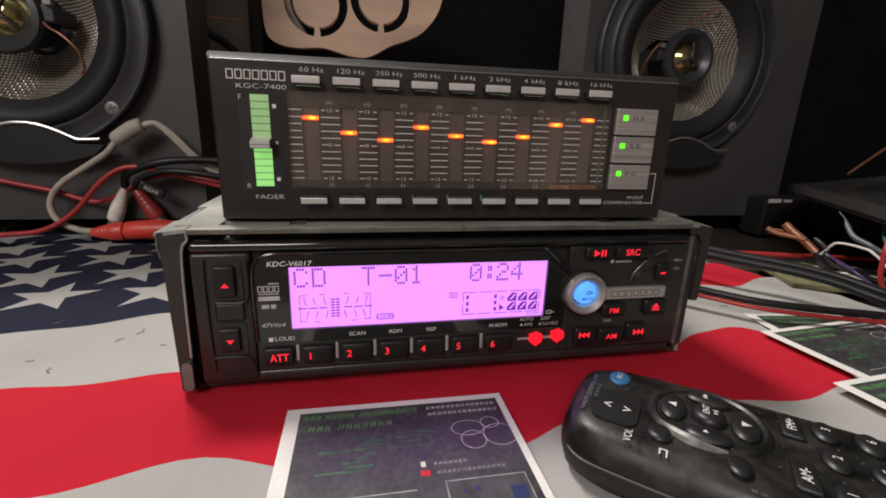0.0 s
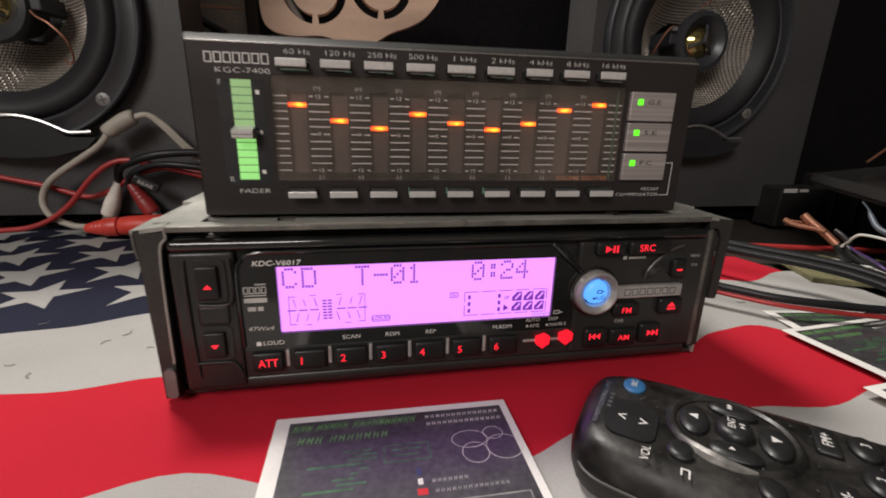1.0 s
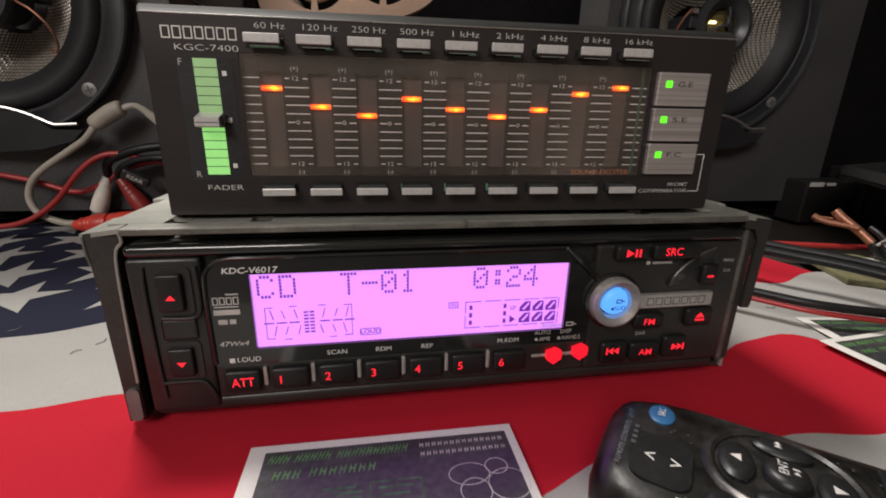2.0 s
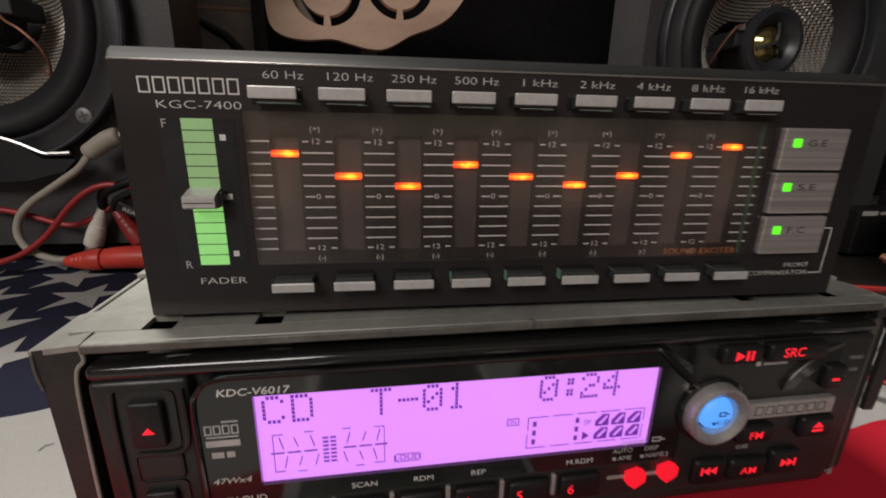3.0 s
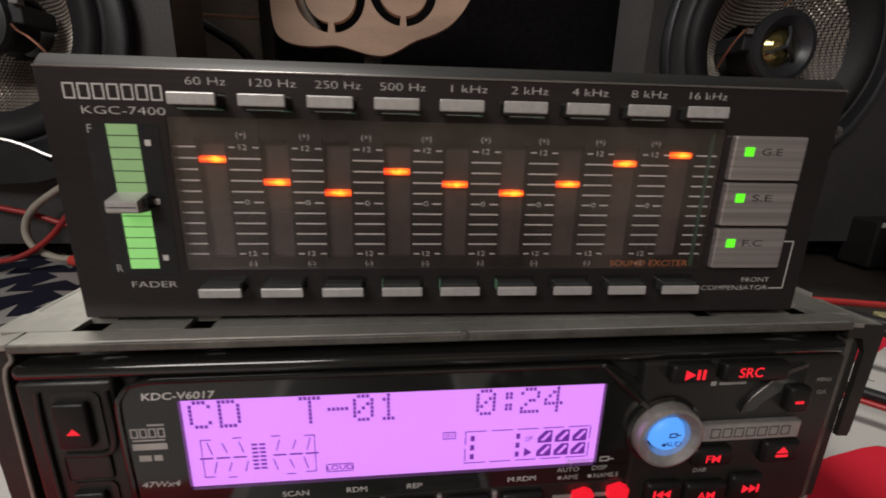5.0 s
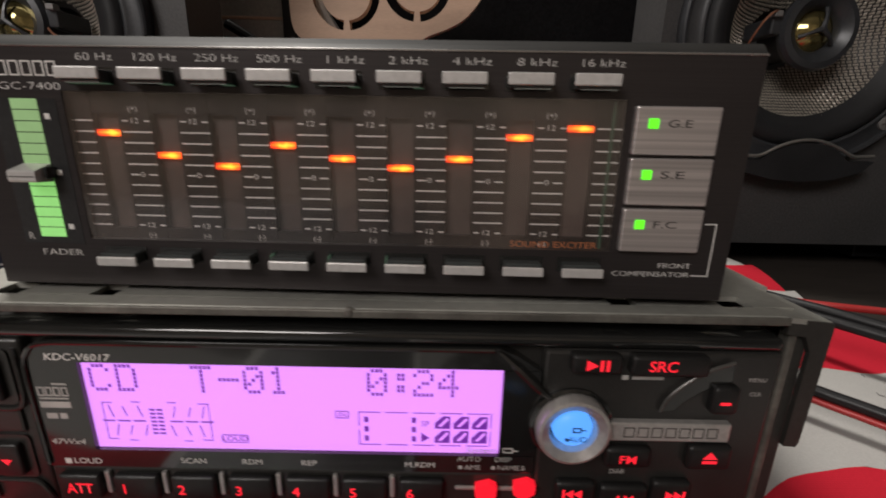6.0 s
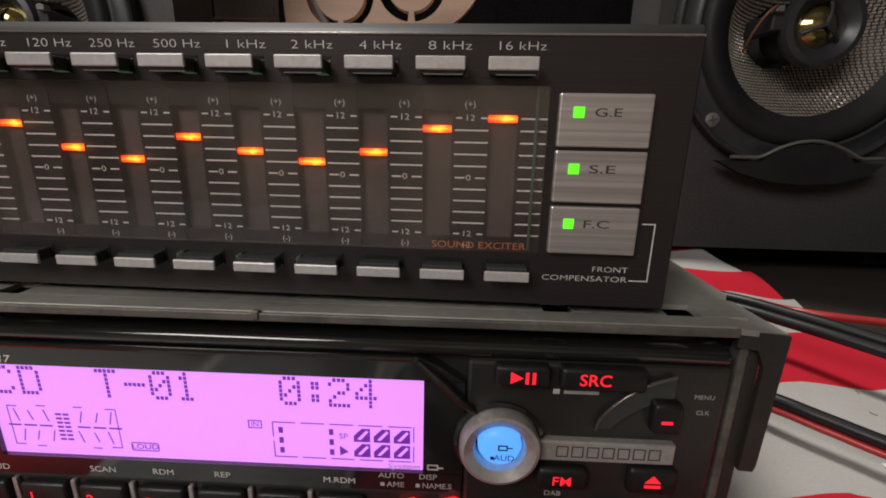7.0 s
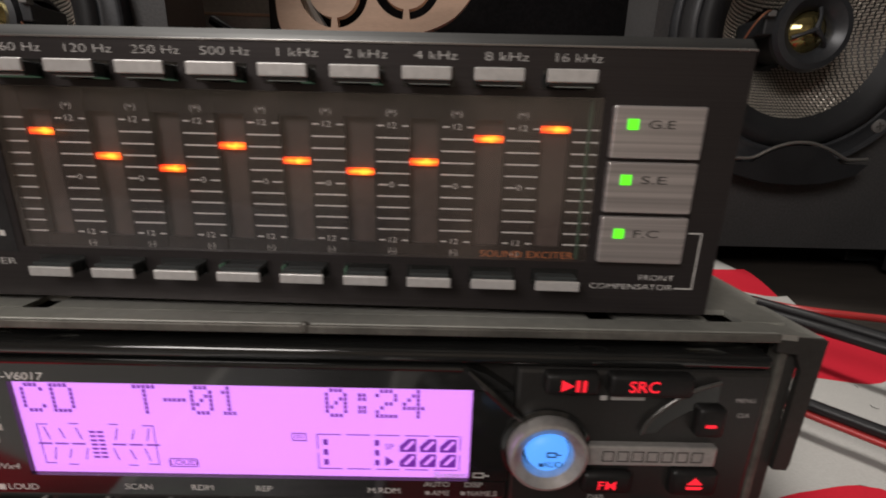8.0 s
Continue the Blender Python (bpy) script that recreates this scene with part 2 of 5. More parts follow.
INK_GREEN = material("green_ink", (0.10, 0.28, 0.08), 0.35, stain=0.4, stain_scale=300)
INK_DKGREEN = material("dark_green_ink", (0.035, 0.11, 0.045), 0.35, stain=0.6, stain_scale=300)
INK_WHITE = material("white_ink", (0.6, 0.58, 0.56), 0.4, stain=0.2, stain_scale=300)
INK_DIM = material("dull_white_ink", (0.30, 0.29, 0.28), 0.4, stain=0.3, stain_scale=300)
INK_GREY = material("grey_ink", (0.06, 0.06, 0.063), 0.35, stain=0.4, stain_scale=200)
INK_FADED = material("faded_grey_ink", (0.13, 0.13, 0.15), 0.45, stain=0.5, stain_scale=300)
INK_BLUE = material("blue_ink", (0.02, 0.035, 0.10), 0.35)
INK_RED = material("red_ink", (0.5, 0.02, 0.02), 0.35)
REMOTE_BODY = material("worn_black_plastic", (0.013, 0.0122, 0.011), 0.44, spec=0.4, grain=0.5, grain_scale=350, stain=0.8, stain_scale=75, bump=0.3, rough_var=0.34)
REMOTE_KEY = material("worn_rubber_key", (0.010, 0.010, 0.0105), 0.42, grain=0.25, grain_scale=900, stain=0.3, stain_scale=90, bump=0.12)
REMOTE_BLUE = material("blue_key_plastic", (0.03, 0.12, 0.27), 0.38, stain=0.15, stain_scale=90)
REMOTE_WORN = material("scuffed_grey_plastic", (0.20, 0.19, 0.18), 0.42, 0.4, grain=0.4, grain_scale=300, stain=0.5, stain_scale=80, rough_var=0.15)
TRAY_METAL = material("grey_gloss_sheet", (0.075, 0.074, 0.072), 0.22, 0.5, stain=0.2, stain_scale=15, rough_var=0.1)
OLIVE = material("olive_board", (0.17, 0.16, 0.08), 0.7, grain=0.3, grain_scale=200, stain=0.3, stain_scale=30)

# ---- helpers of this scene; lengths in millimetres ----


def thing(name, label, category, at=(0, 0, 0), rot=(0, 0, 0), group=""):
    ob = new(name)
    ob.empty_display_size = 0.01
    ob.matrix_world = pose(at[0] * MM, at[1] * MM, at[2] * MM, *rot)
    return tagged(ob, label, category, group)


def mesh_of(bm, name, mat, smooth=False):
    bmesh.ops.scale(bm, vec=(MM, MM, MM), verts=bm.verts)
    me = bpy.data.meshes.new(name)
    if smooth:
        for f in bm.faces:
            f.smooth = True
    bm.to_mesh(me)
    bm.free()
    me.materials.append(mat)
    if smooth:
        me.set_sharp_from_angle(angle=radians(38))
    return me


def part(name, bm, mat, parent, label="", smooth=False):
    ob = new(name, mesh_of(bm, name, mat, smooth))
    ob.parent = parent
    return tagged(ob, label)


def fine(ob):
    """Marks a part whose pieces are too small to pick apart."""
    return tagged(ob, kind="stuff")


def solid(name, bm, mat, label, category, kind="", smooth=False):
    ob = new(name, mesh_of(bm, name, mat, smooth))
    return tagged(ob, label, category, kind=kind)


def block(x0, x1, y0, y1, z0, z1, r=0.0, seg=2, bm=None):
    """A box from corner to corner with rounded edges."""
    own = bm or bmesh.new()
    made = bmesh.ops.create_cube(own, size=1.0)["verts"]
    for v in made:
        v.co = Vector((x0 + (v.co.x + 0.5) * (x1 - x0), y0 + (v.co.y + 0.5) * (y1 - y0), z0 + (v.co.z + 0.5) * (z1 - z0)))
    if r:
        edges = list({e for v in made for e in v.link_edges})
        bmesh.ops.bevel(own, geom=edges, offset=r, segments=seg, affect="EDGES", profile=0.5)
    return own


def sheet(outline, y0, y1, bm=None):
    """A flat piece with an outline in x and z, from y0 (front) to y1."""
    own = bm or bmesh.new()
    front = [own.verts.new((x, y0, z)) for x, z in outline]
    back = [own.verts.new((x, y1, z)) for x, z in outline]
    own.faces.new(front)
    own.faces.new(back[::-1])
    n = len(front)
    for i in range(n):
        own.faces.new((front[(i + 1) % n], front[i], back[i], back[(i + 1) % n]))
    bmesh.ops.recalc_face_normals(own, faces=own.faces)
    return own


def pane(x0, x1, y, z0, z1):
    """The front skin of a clear cover, facing -y."""
    own = bmesh.new()
    own.faces.new([own.verts.new(p) for p in ((x0, y, z0), (x1, y, z0), (x1, y, z1), (x0, y, z1))])
    return own


def plate(outline, z0, z1, bm=None):
    """A flat piece with an outline in x and y, lying from z0 to z1."""
    own = bm or bmesh.new()
    low = [own.verts.new((x, y, z0)) for x, y in outline]
    top = [own.verts.new((x, y, z1)) for x, y in outline]
    own.faces.new(top)
    own.faces.new(low[::-1])
    n = len(low)
    for i in range(n):
        own.faces.new((low[i], low[(i + 1) % n], top[(i + 1) % n], top[i]))
    bmesh.ops.recalc_face_normals(own, faces=own.faces)
    return own


def round_rect(x0, x1, z0, z1, r, n=5):
    out = []
    for cx, cz, a in ((x1 - r, z1 - r, 0), (x0 + r, z1 - r, 90), (x0 + r, z0 + r, 180), (x1 - r, z0 + r, 270)):
        out += [(cx + r * math.cos(radians(a + 90 * i / n)), cz + r * math.sin(radians(a + 90 * i / n))) for i in range(n + 1)]
    return out


def arc(cx, cz, r, a0, a1, n=16):
    return [(cx + r * math.cos(radians(a0 + (a1 - a0) * i / n)), cz + r * math.sin(radians(a0 + (a1 - a0) * i / n))) for i in range(n + 1)]


def turned(profile, n=48, bm=None, centre=(0, 0, 0)):
    """Turn a profile of (radius, depth) about the y axis; depth grows to the back."""
    own = bm or bmesh.new()
    rings = []
    for r, d in profile:
        rings.append([own.verts.new((centre[0] + r * math.cos(2 * math.pi * i / n), centre[1] + d, centre[2] + r * math.sin(2 * math.pi * i / n))) for i in range(n)] if r > 1e-6 else [own.verts.new((centre[0], centre[1] + d, centre[2]))])
    for a, b in zip(rings, rings[1:]):
        for i in range(n):
            j = (i + 1) % n
            q = [a[i % len(a)], a[j % len(a)], b[j % len(b)], b[i % len(b)]]
            q = [v for k, v in enumerate(q) if v not in q[:k]]
            if len(q) > 2:
                own.faces.new(q)
    bmesh.ops.recalc_face_normals(own, faces=own.faces)
    return own


def smooth_path(points, steps=8):
    pts = [Vector(p) for p in points]
    pts = [pts[0] * 2 - pts[1]] + pts + [pts[-1] * 2 - pts[-2]]
    out = []
    for a, b, c, d in zip(pts, pts[1:], pts[2:], pts[3:]):
        for i in range(steps):
            t = i / steps
            out.append(0.5 * ((2 * b) + (c - a) * t + (2 * a - 5 * b + 4 * c - d) * t * t + (3 * b - a - 3 * c + d) * t ** 3))
    return out + [pts[-2]]


def tube(points, radius, n=10, steps=8, bm=None):
    """A round cable along a smooth line; radius is a number or one for each given point."""
    own = bm or bmesh.new()
    line = smooth_path(points, steps)
    radii = [radius] * len(points) if isinstance(radius, (int, float)) else list(radius)
    side = None
    rings = []
    for i, p in enumerate(line):
        way = (line[min(i + 1, len(line) - 1)] - line[max(i - 1, 0)]).normalized()
        ref = side or (Vector((0, 0, 1)) if abs(way.z) < 0.9 else Vector((1, 0, 0)))
        side = (ref - way * ref.dot(way)).normalized()
        up = way.cross(side)
        f = i / steps
        k = min(int(f), len(radii) - 2)
        r = radii[k] + (radii[k + 1] - radii[k]) * (f - k)
        rings.append([own.verts.new(p + (side * math.cos(2 * math.pi * j / n) + up * math.sin(2 * math.pi * j / n)) * r) for j in range(n)])
    for a, b in zip(rings, rings[1:]):
        for j in range(n):
            own.faces.new((a[j], a[(j + 1) % n], b[(j + 1) % n], b[j]))
    own.faces.new(rings[0][::-1])
    own.faces.new(rings[-1])
    bmesh.ops.recalc_face_normals(own, faces=own.faces)
    return own


def letters(words, height, mat, parent, x, y, z, align="CENTER", wide=1.0, turn=None, name="lettering", bold=0.0, slant=0.0, span=0.0):
    """Flat lettering in the built-in font, facing -y, with its capital height; span: its whole width; turn: another pose in millimetres."""
    data = bpy.data.curves.new("words", "FONT")
    data.body, data.size, data.align_x, data.align_y, data.offset, data.shear = words, height / 0.72, align, "CENTER", bold, slant
    data.extrude, data.resolution_u = 0.0, 3
    ob = new("words", data)
    bpy.context.view_layer.update()
    me = bpy.data.meshes.new_from_object(ob.evaluated_get(bpy.context.evaluated_depsgraph_get()))
    bpy.data.objects.remove(ob)
    if span:
        xs = [v.co.x for v in me.vertices]
        wide = span / (max(xs) - min(xs))
    m = turn or (Matrix.Translation((x, y, z)) @ Euler((radians(90), 0, 0)).to_matrix().to_4x4())
    me.transform(Matrix.Diagonal((MM, MM, MM, 1)) @ m @ Matrix.Diagonal((wide, 1, 1, 1)))
    me.materials.clear()
    me.materials.append(mat)
    me.name = name
    out = new(name, me)
    out.parent = parent
    return out


def bars(rects, y, thick=0.05, bm=None):
    """Thin upright printed bars (x0, x1, z0, z1), proud of a face at y."""
    own = bm or bmesh.new()
    for x0, x1, z0, z1 in rects:
        sheet([(x0, z0), (x1, z0), (x1, z1), (x0, z1)], y - thick, y, own)
    return own


def flat_bars(rects, z, thick=0.04, bm=None):
    """Thin printed bars (x0, x1, y0, y1) lying on a face at z."""
    own = bm or bmesh.new()
    for x0, x1, y0, y1 in rects:
        plate([(x0, y0), (x1, y0), (x1, y1), (x0, y1)], z, z + thick, own)
    return own


def emblem_bars(x0, x1, z0, z1, count, stroke):
    """A brand mark as plain open boxes, one for each sign."""
    out, w = [], (x1 - x0) / count
    for i in range(count):
        a, b = x0 + i * w + 0.1 * w, x0 + (i + 1) * w - 0.1 * w
        out += [(a, a + stroke, z0, z1), (b - stroke, b, z0, z1), (a + stroke, b - stroke, z1 - stroke, z1), (a + stroke, b - stroke, z0, z0 + stroke)]
    return out


# ---- room ----
def room():
    x0, x1, y0, y1, z0, z1 = -2000, 2000, -2200, 1300, -750, 1650
    solid("floor", block(x0 - 100, x1 + 100, y0 - 100, y1 + 100, z0 - 100, z0), FLOOR_GREY, "plain grey concrete workshop floor", "floor", "structure")
    solid("ceiling", block(x0 - 100, x1 + 100, y0 - 100, y1 + 100, z1, z1 + 100), CEIL_PAINT, "plain beige ceiling", "ceiling", "structure")
    for n, b in (("wall_north", (x0, x1, y1, y1 + 100)), ("wall_south", (x0, x1, y0 - 100, y0)), ("wall_west", (x0 - 100, x0, y0, y1)), ("wall_east", (x1, x1 + 100, y0, y1))):
        solid(n, block(*b, z0, z1), WALL_REFLECTED if n == "wall_south" else WALL_DARK if n == "wall_east" else WALL_PAINT, "unseen room wall, darkened for the panel reflections" if n == "wall_east" else "plain painted room wall", "wall", "structure")


room()


def bench():
    t = thing("workbench", "dark wooden workbench covered by a flag", "table", (0, 0, 0))
    part("tabletop", block(-700, 800, -420, 560, -34, -5, 2), BENCH_WOOD, t)
    for x in (-660, 760):
        for y in (-380, 520):
            part("leg", block(x - 30, x + 30, y - 30, y + 30, -750, -34, 3), BENCH_WOOD, t)


bench()


# ---- flag ----
def cloth_z(x, y):
    n = noise.noise(Vector((x * 0.013, y * 0.013, 3.1))) * 1.3 + noise.noise(Vector((x * 0.035, y * 0.035, 8.0))) * 0.5
    far = min(1.0, max(0.0, (x - 100) / 60)) * min(1.0, max(0.0, (y + 10) / 60)) + min(1.0, max(0.0, (-95 - x) / 60)) * 0.5
    under = 1.0 if (-105 < x < 105 and -75 < y < 180) or (x > 5 and y < -10) else 0.0
    f = min(1.0, max(0.0, (y - 120) / 60))
    rise = 10.0 * f * f * (3 - 2 * f) * math.exp(-((x - 195) / 45) ** 2) if x > 100 else 0.0
    return rise + min(-0.2, n - 1.2) + (0 if under else far * (1.6 + 2.6 * noise.noise(Vector((x * 0.022, y * 0.022, 1.0)))))


def seam(k, x):
    """Where the seam between two stripes runs, across the table."""
    base = 15.0 + 49.5 * k
    if k == 0:
        base += 5.5 * math.exp(-((x - 108) / 14) ** 2) - 6.0 * math.exp(-((x - 151) / 8) ** 2) - 3.0
    if k == 1:
        base += 13.0 * math.exp(-((x - 205) / 50) ** 2) - 8.0 * math.exp(-((x + 168) / 26) ** 2)
    if k > 2:
        base -= (18.0, 38.0, 42.0)[min(k, 5) - 3] * math.exp(-((x - 195) / 60) ** 2)
    if k == -1:
        base += 9.0 * math.exp(-((x - 112) / 42) ** 2)
    return base + 4.2 * math.sin(x * 0.05 + 1.3 * k + 0.7) + 2.4 * math.sin(x * 0.115 + 2.1 * k) + (6.0 * math.exp(-((x - 140) / 16) ** 2) if k == 0 else 0)


def flag():
    t = thing("flag", "red, white and navy cotton flag spread over the bench, slightly creased", "flag")
    left, right = -430, 440

    def strip(name, k0, k1, x0, x1, mat, label):
        bm = bmesh.new()
        nx, ny = int((x1 - x0) / 6), max(6, int((k1 - k0) * 9))
        grid = []
        for j in range(ny + 1):
            row = []
            for i in range(nx + 1):
                x = x0 + (x1 - x0) * i / nx
                y = seam(k0, x) + (seam(k1, x) - seam(k0, x)) * j / ny
                row.append(bm.verts.new((x, y, cloth_z(x, y))))
            grid.append(row)
        for a, b in zip(grid, grid[1:]):
            for i in range(nx):
                bm.faces.new((a[i], a[i + 1], b[i + 1], b[i]))
        low = bmesh.ops.duplicate(bm, geom=bm.faces[:])["geom"]
        for e in low:
            if isinstance(e, bmesh.types.BMVert):
                e.co.z -= 0.5
            elif isinstance(e, bmesh.types.BMFace):
                e.normal_flip()
        part(name, bm, mat, t, label, smooth=True)

    for k in range(-2, 6):
        strip("stripe", k, k + 1, left if k < 1 else 0, right if k < 0 else 238 if k == 0 else 224 - 5.5 * k, WHITE_CLOTH if k % 2 == 0 else RED_CLOTH, "white cotton stripe" if k % 2 == 0 else "red cotton stripe")
    strip("canton", 1, 6, left, 0, NAVY_CLOTH, "navy blue cotton field")
    for j in range(-2, 4):
        for i in range(-4, 6):
            cx, cy = -254 + 48 * i + 24.2 * j, 191 - 31.2 * j
            if not (left + 20 < cx < -20) or not (84 < cy < 290):
                continue
            bm = bmesh.new()
            c = bm.verts.new((cx, cy, cloth_z(cx, cy) + 0.25))
            ring = []
            for s in range(10):
                r, a = (20.5 if s % 2 == 0 else 7.9), radians(90 + 36 * s)
                ring.append((cx + r * math.cos(a), cy + r * math.sin(a)))
            verts = []
            for s in range(10):
                (ax, ay), (bx, by) = ring[s], ring[(s + 1) % 10]
                for f in (0, 0.33, 0.66):
                    x, y = ax + (bx - ax) * f, ay + (by - ay) * f
                    verts.append(bm.verts.new((x, y, cloth_z(x, y) + 0.25)))
            for s in range(30):
                bm.faces.new((c, verts[s], verts[(s + 1) % 30]))
            part("star", bm, WHITE_CLOTH, t)


flag()


def lint():
    """Loose fibres and specks lying on the cloth."""
    bm, rnd = bmesh.new(), random.Random(21)
    for x, y in ((-160, 66), (-128, 44), (-122, 50), (-140, 22), (-110, 38), (-150, 30), (60, -24), (168, 52), (176, 66), (150, 40)):
        turn, size = rnd.uniform(0, 6.28), rnd.uniform(0.8, 3.2)
        pts = [(x + size * f * math.cos(turn + 0.5 * f), y + size * f * math.sin(turn + 0.5 * f)) for f in (-1, 0, 1)]
        tube([(px, py, cloth_z(px, py) + 0.35) for px, py in pts], 0.14, 5, 3, bm)
    solid("lint", bm, SCREW_GREY, "grey fibres and specks of lint on the flag", "lint", "stuff")


lint()


# ---- mounting sleeve ----
def mounting_sleeve():
    t = thing("mounting_sleeve", "worn zinc-plated steel radio mounting sleeve with rectangular slots", "radio sleeve", (0, 0, 0.8), (0, 0, 0))
    bm = bmesh.new()
    holes = [(-76, -70.5), (-56, -51), (50.5, 56), (73.5, 80)]
    z0, z1 = 51.9, 53.0
    block(-83.5, 84, -0.6, 4.2, z0, z1, 0.3, 1, bm)
    x = -88.0
    for a, b in holes + [(88.5, 88.5)]:
        block(x, a, 4.2, 9.6, z0, z1, 0, 1, bm)
        x = b
    block(-88, 88.5, 9.6, 105, z0, z1, 0, 1, bm)
    block(-91.4, -88, 36, 105, z0, z1, 0, 1, bm)
    block(88.5, 91.4, 16, 105, z0, z1, 0, 1, bm)
    part("top_plate", bm, ZINC, t, "zinc-plated top sheet with slots")
    part("front_lip", block(-83.4, 84, -1.3, -0.6, 51.3, 53.0, 0.3, 2), ZINC_EDGE, t, "worn grey front lip")
    part("lip_bump", block(-2.6, -1.2, -1.6, -0.4, 51.6, 53.5, 0.3, 1), ZINC_EDGE, t)
    for s in (-1, 1):
        bm = bmesh.new()
        tab = [(s * 83.5, -0.8, 53.0), (s * 92.4 + 0.6 * (s + 1), 0.6, 51.6), (s * 91.8, 14, 52.2), (s * 88, 14, 53.0), (s * 84, 4.2, 53.0)]
        upper, lower = ([bm.verts.new((x, y, z - d)) for x, y, z in tab] for d in (0.05, 1.15))
        bm.faces.new(upper)
        bm.faces.new(lower[::-1])
        for i in range(5):
            bm.faces.new((lower[i], lower[(i + 1) % 5], upper[(i + 1) % 5], upper[i]))
        bmesh.ops.recalc_face_normals(bm, faces=bm.faces)
        part("corner_tab", bm, ZINC, t)
        bm = block(min(s * 90.4, s * 91.5), max(s * 90.4, s * 91.5), 3, 105, -0.8, 51.9, 0.2, 1)
        part("side_plate", bm, ZINC, t, "grey steel side sheet")
        part("side_tongue", plate([(s * 88, 14), (s * 91.4, 14), (s * 91.2, 34), (s * 88, 30)], 48.0, 49.0), ZINC_EDGE, t)
    part("side_flange", sheet([(-91.6, 51.6), (-84.2, 52.6), (-83.8, 49.5), (-85.6, 46), (-86.6, 6), (-86.2, 0.4), (-90.3, 0.4), (-91.0, 40)], 0.2, 3.2), SLEEVE_DARK, t, "dusty dark side flange")
    part("flange_rim", tube([(-84.0, 0.0, 52.2), (-83.7, 0.0, 49.5), (-85.5, 0.0, 46), (-86.2, 0.0, 30), (-86.5, 0.0, 12)], 0.4, 8, 4), ZINC, t, "worn bright flange rim", True)
    part("flange_edge", tube([(-91.7, 0.4, 51.0), (-91.6, 0.2, 47.5), (-91.2, 0.4, 44)], 0.45, 6, 3), ZINC_EDGE, t, "chipped brown corner")
    part("corner_clip", sheet(round_rect(-89.5, -86.4, 1.0, 10.5, 1.4), -0.9, 0.4), SCREW_GREY, t, "bare grey clip")
    part("side_flange", sheet([(84.2, 52.6), (93.6, 51.4), (93.0, 24), (92.6, 22.6), (89.8, 22.8), (90.0, 45), (88.4, 48.5), (84.6, 49)], -0.2, 1.0), SLEEVE_DARK, t, "dusty dark side flange")
    part("flange_strip", block(85.6, 87.4, 0.4, 3.4, 4.0, 49.0, 0.5), ZINC_EDGE, t, "bare metal inner strip")
    part("side_flange", block(87.6, 90.3, 1.2, 4.2, 3.6, 48.5, 0.4), SLEEVE_DARK, t)
    part("bottom_plate", block(-90.2, 90.2, 4, 105, -0.8, 0.6), SLEEVE_DARK, t)


mounting_sleeve()


# ---- head unit ----
GLYPHS = {
    "C": "01110 10001 10000 10000 10000 10001 01110", "D": "11110 10001 10001 10001 10001 10001 11110", "T": "11111 00100 00100 00100 00100 00100 00100",
    "-": "00000 00000 00000 11111 00000 00000 00000", "0": "01110 10001 10011 10101 11001 10001 01110", "1": "00100 01100 00100 00100 00100 00100 01110",
    ":": "00000 00110 00110 00000 00110 00110 00000", "2": "01110 10001 00001 00110 01000 10000 11111", "4": "00010 00110 01010 10010 11111 00010 00010",
}


def ring_bars(x0, x1, z0, z1, s):
    return [(x0, x1, z1 - s, z1), (x0, x1, z0, z0 + s), (x0, x0 + s, z0 + s, z1 - s), (x1 - s, x1, z0 + s, z1 - s)]


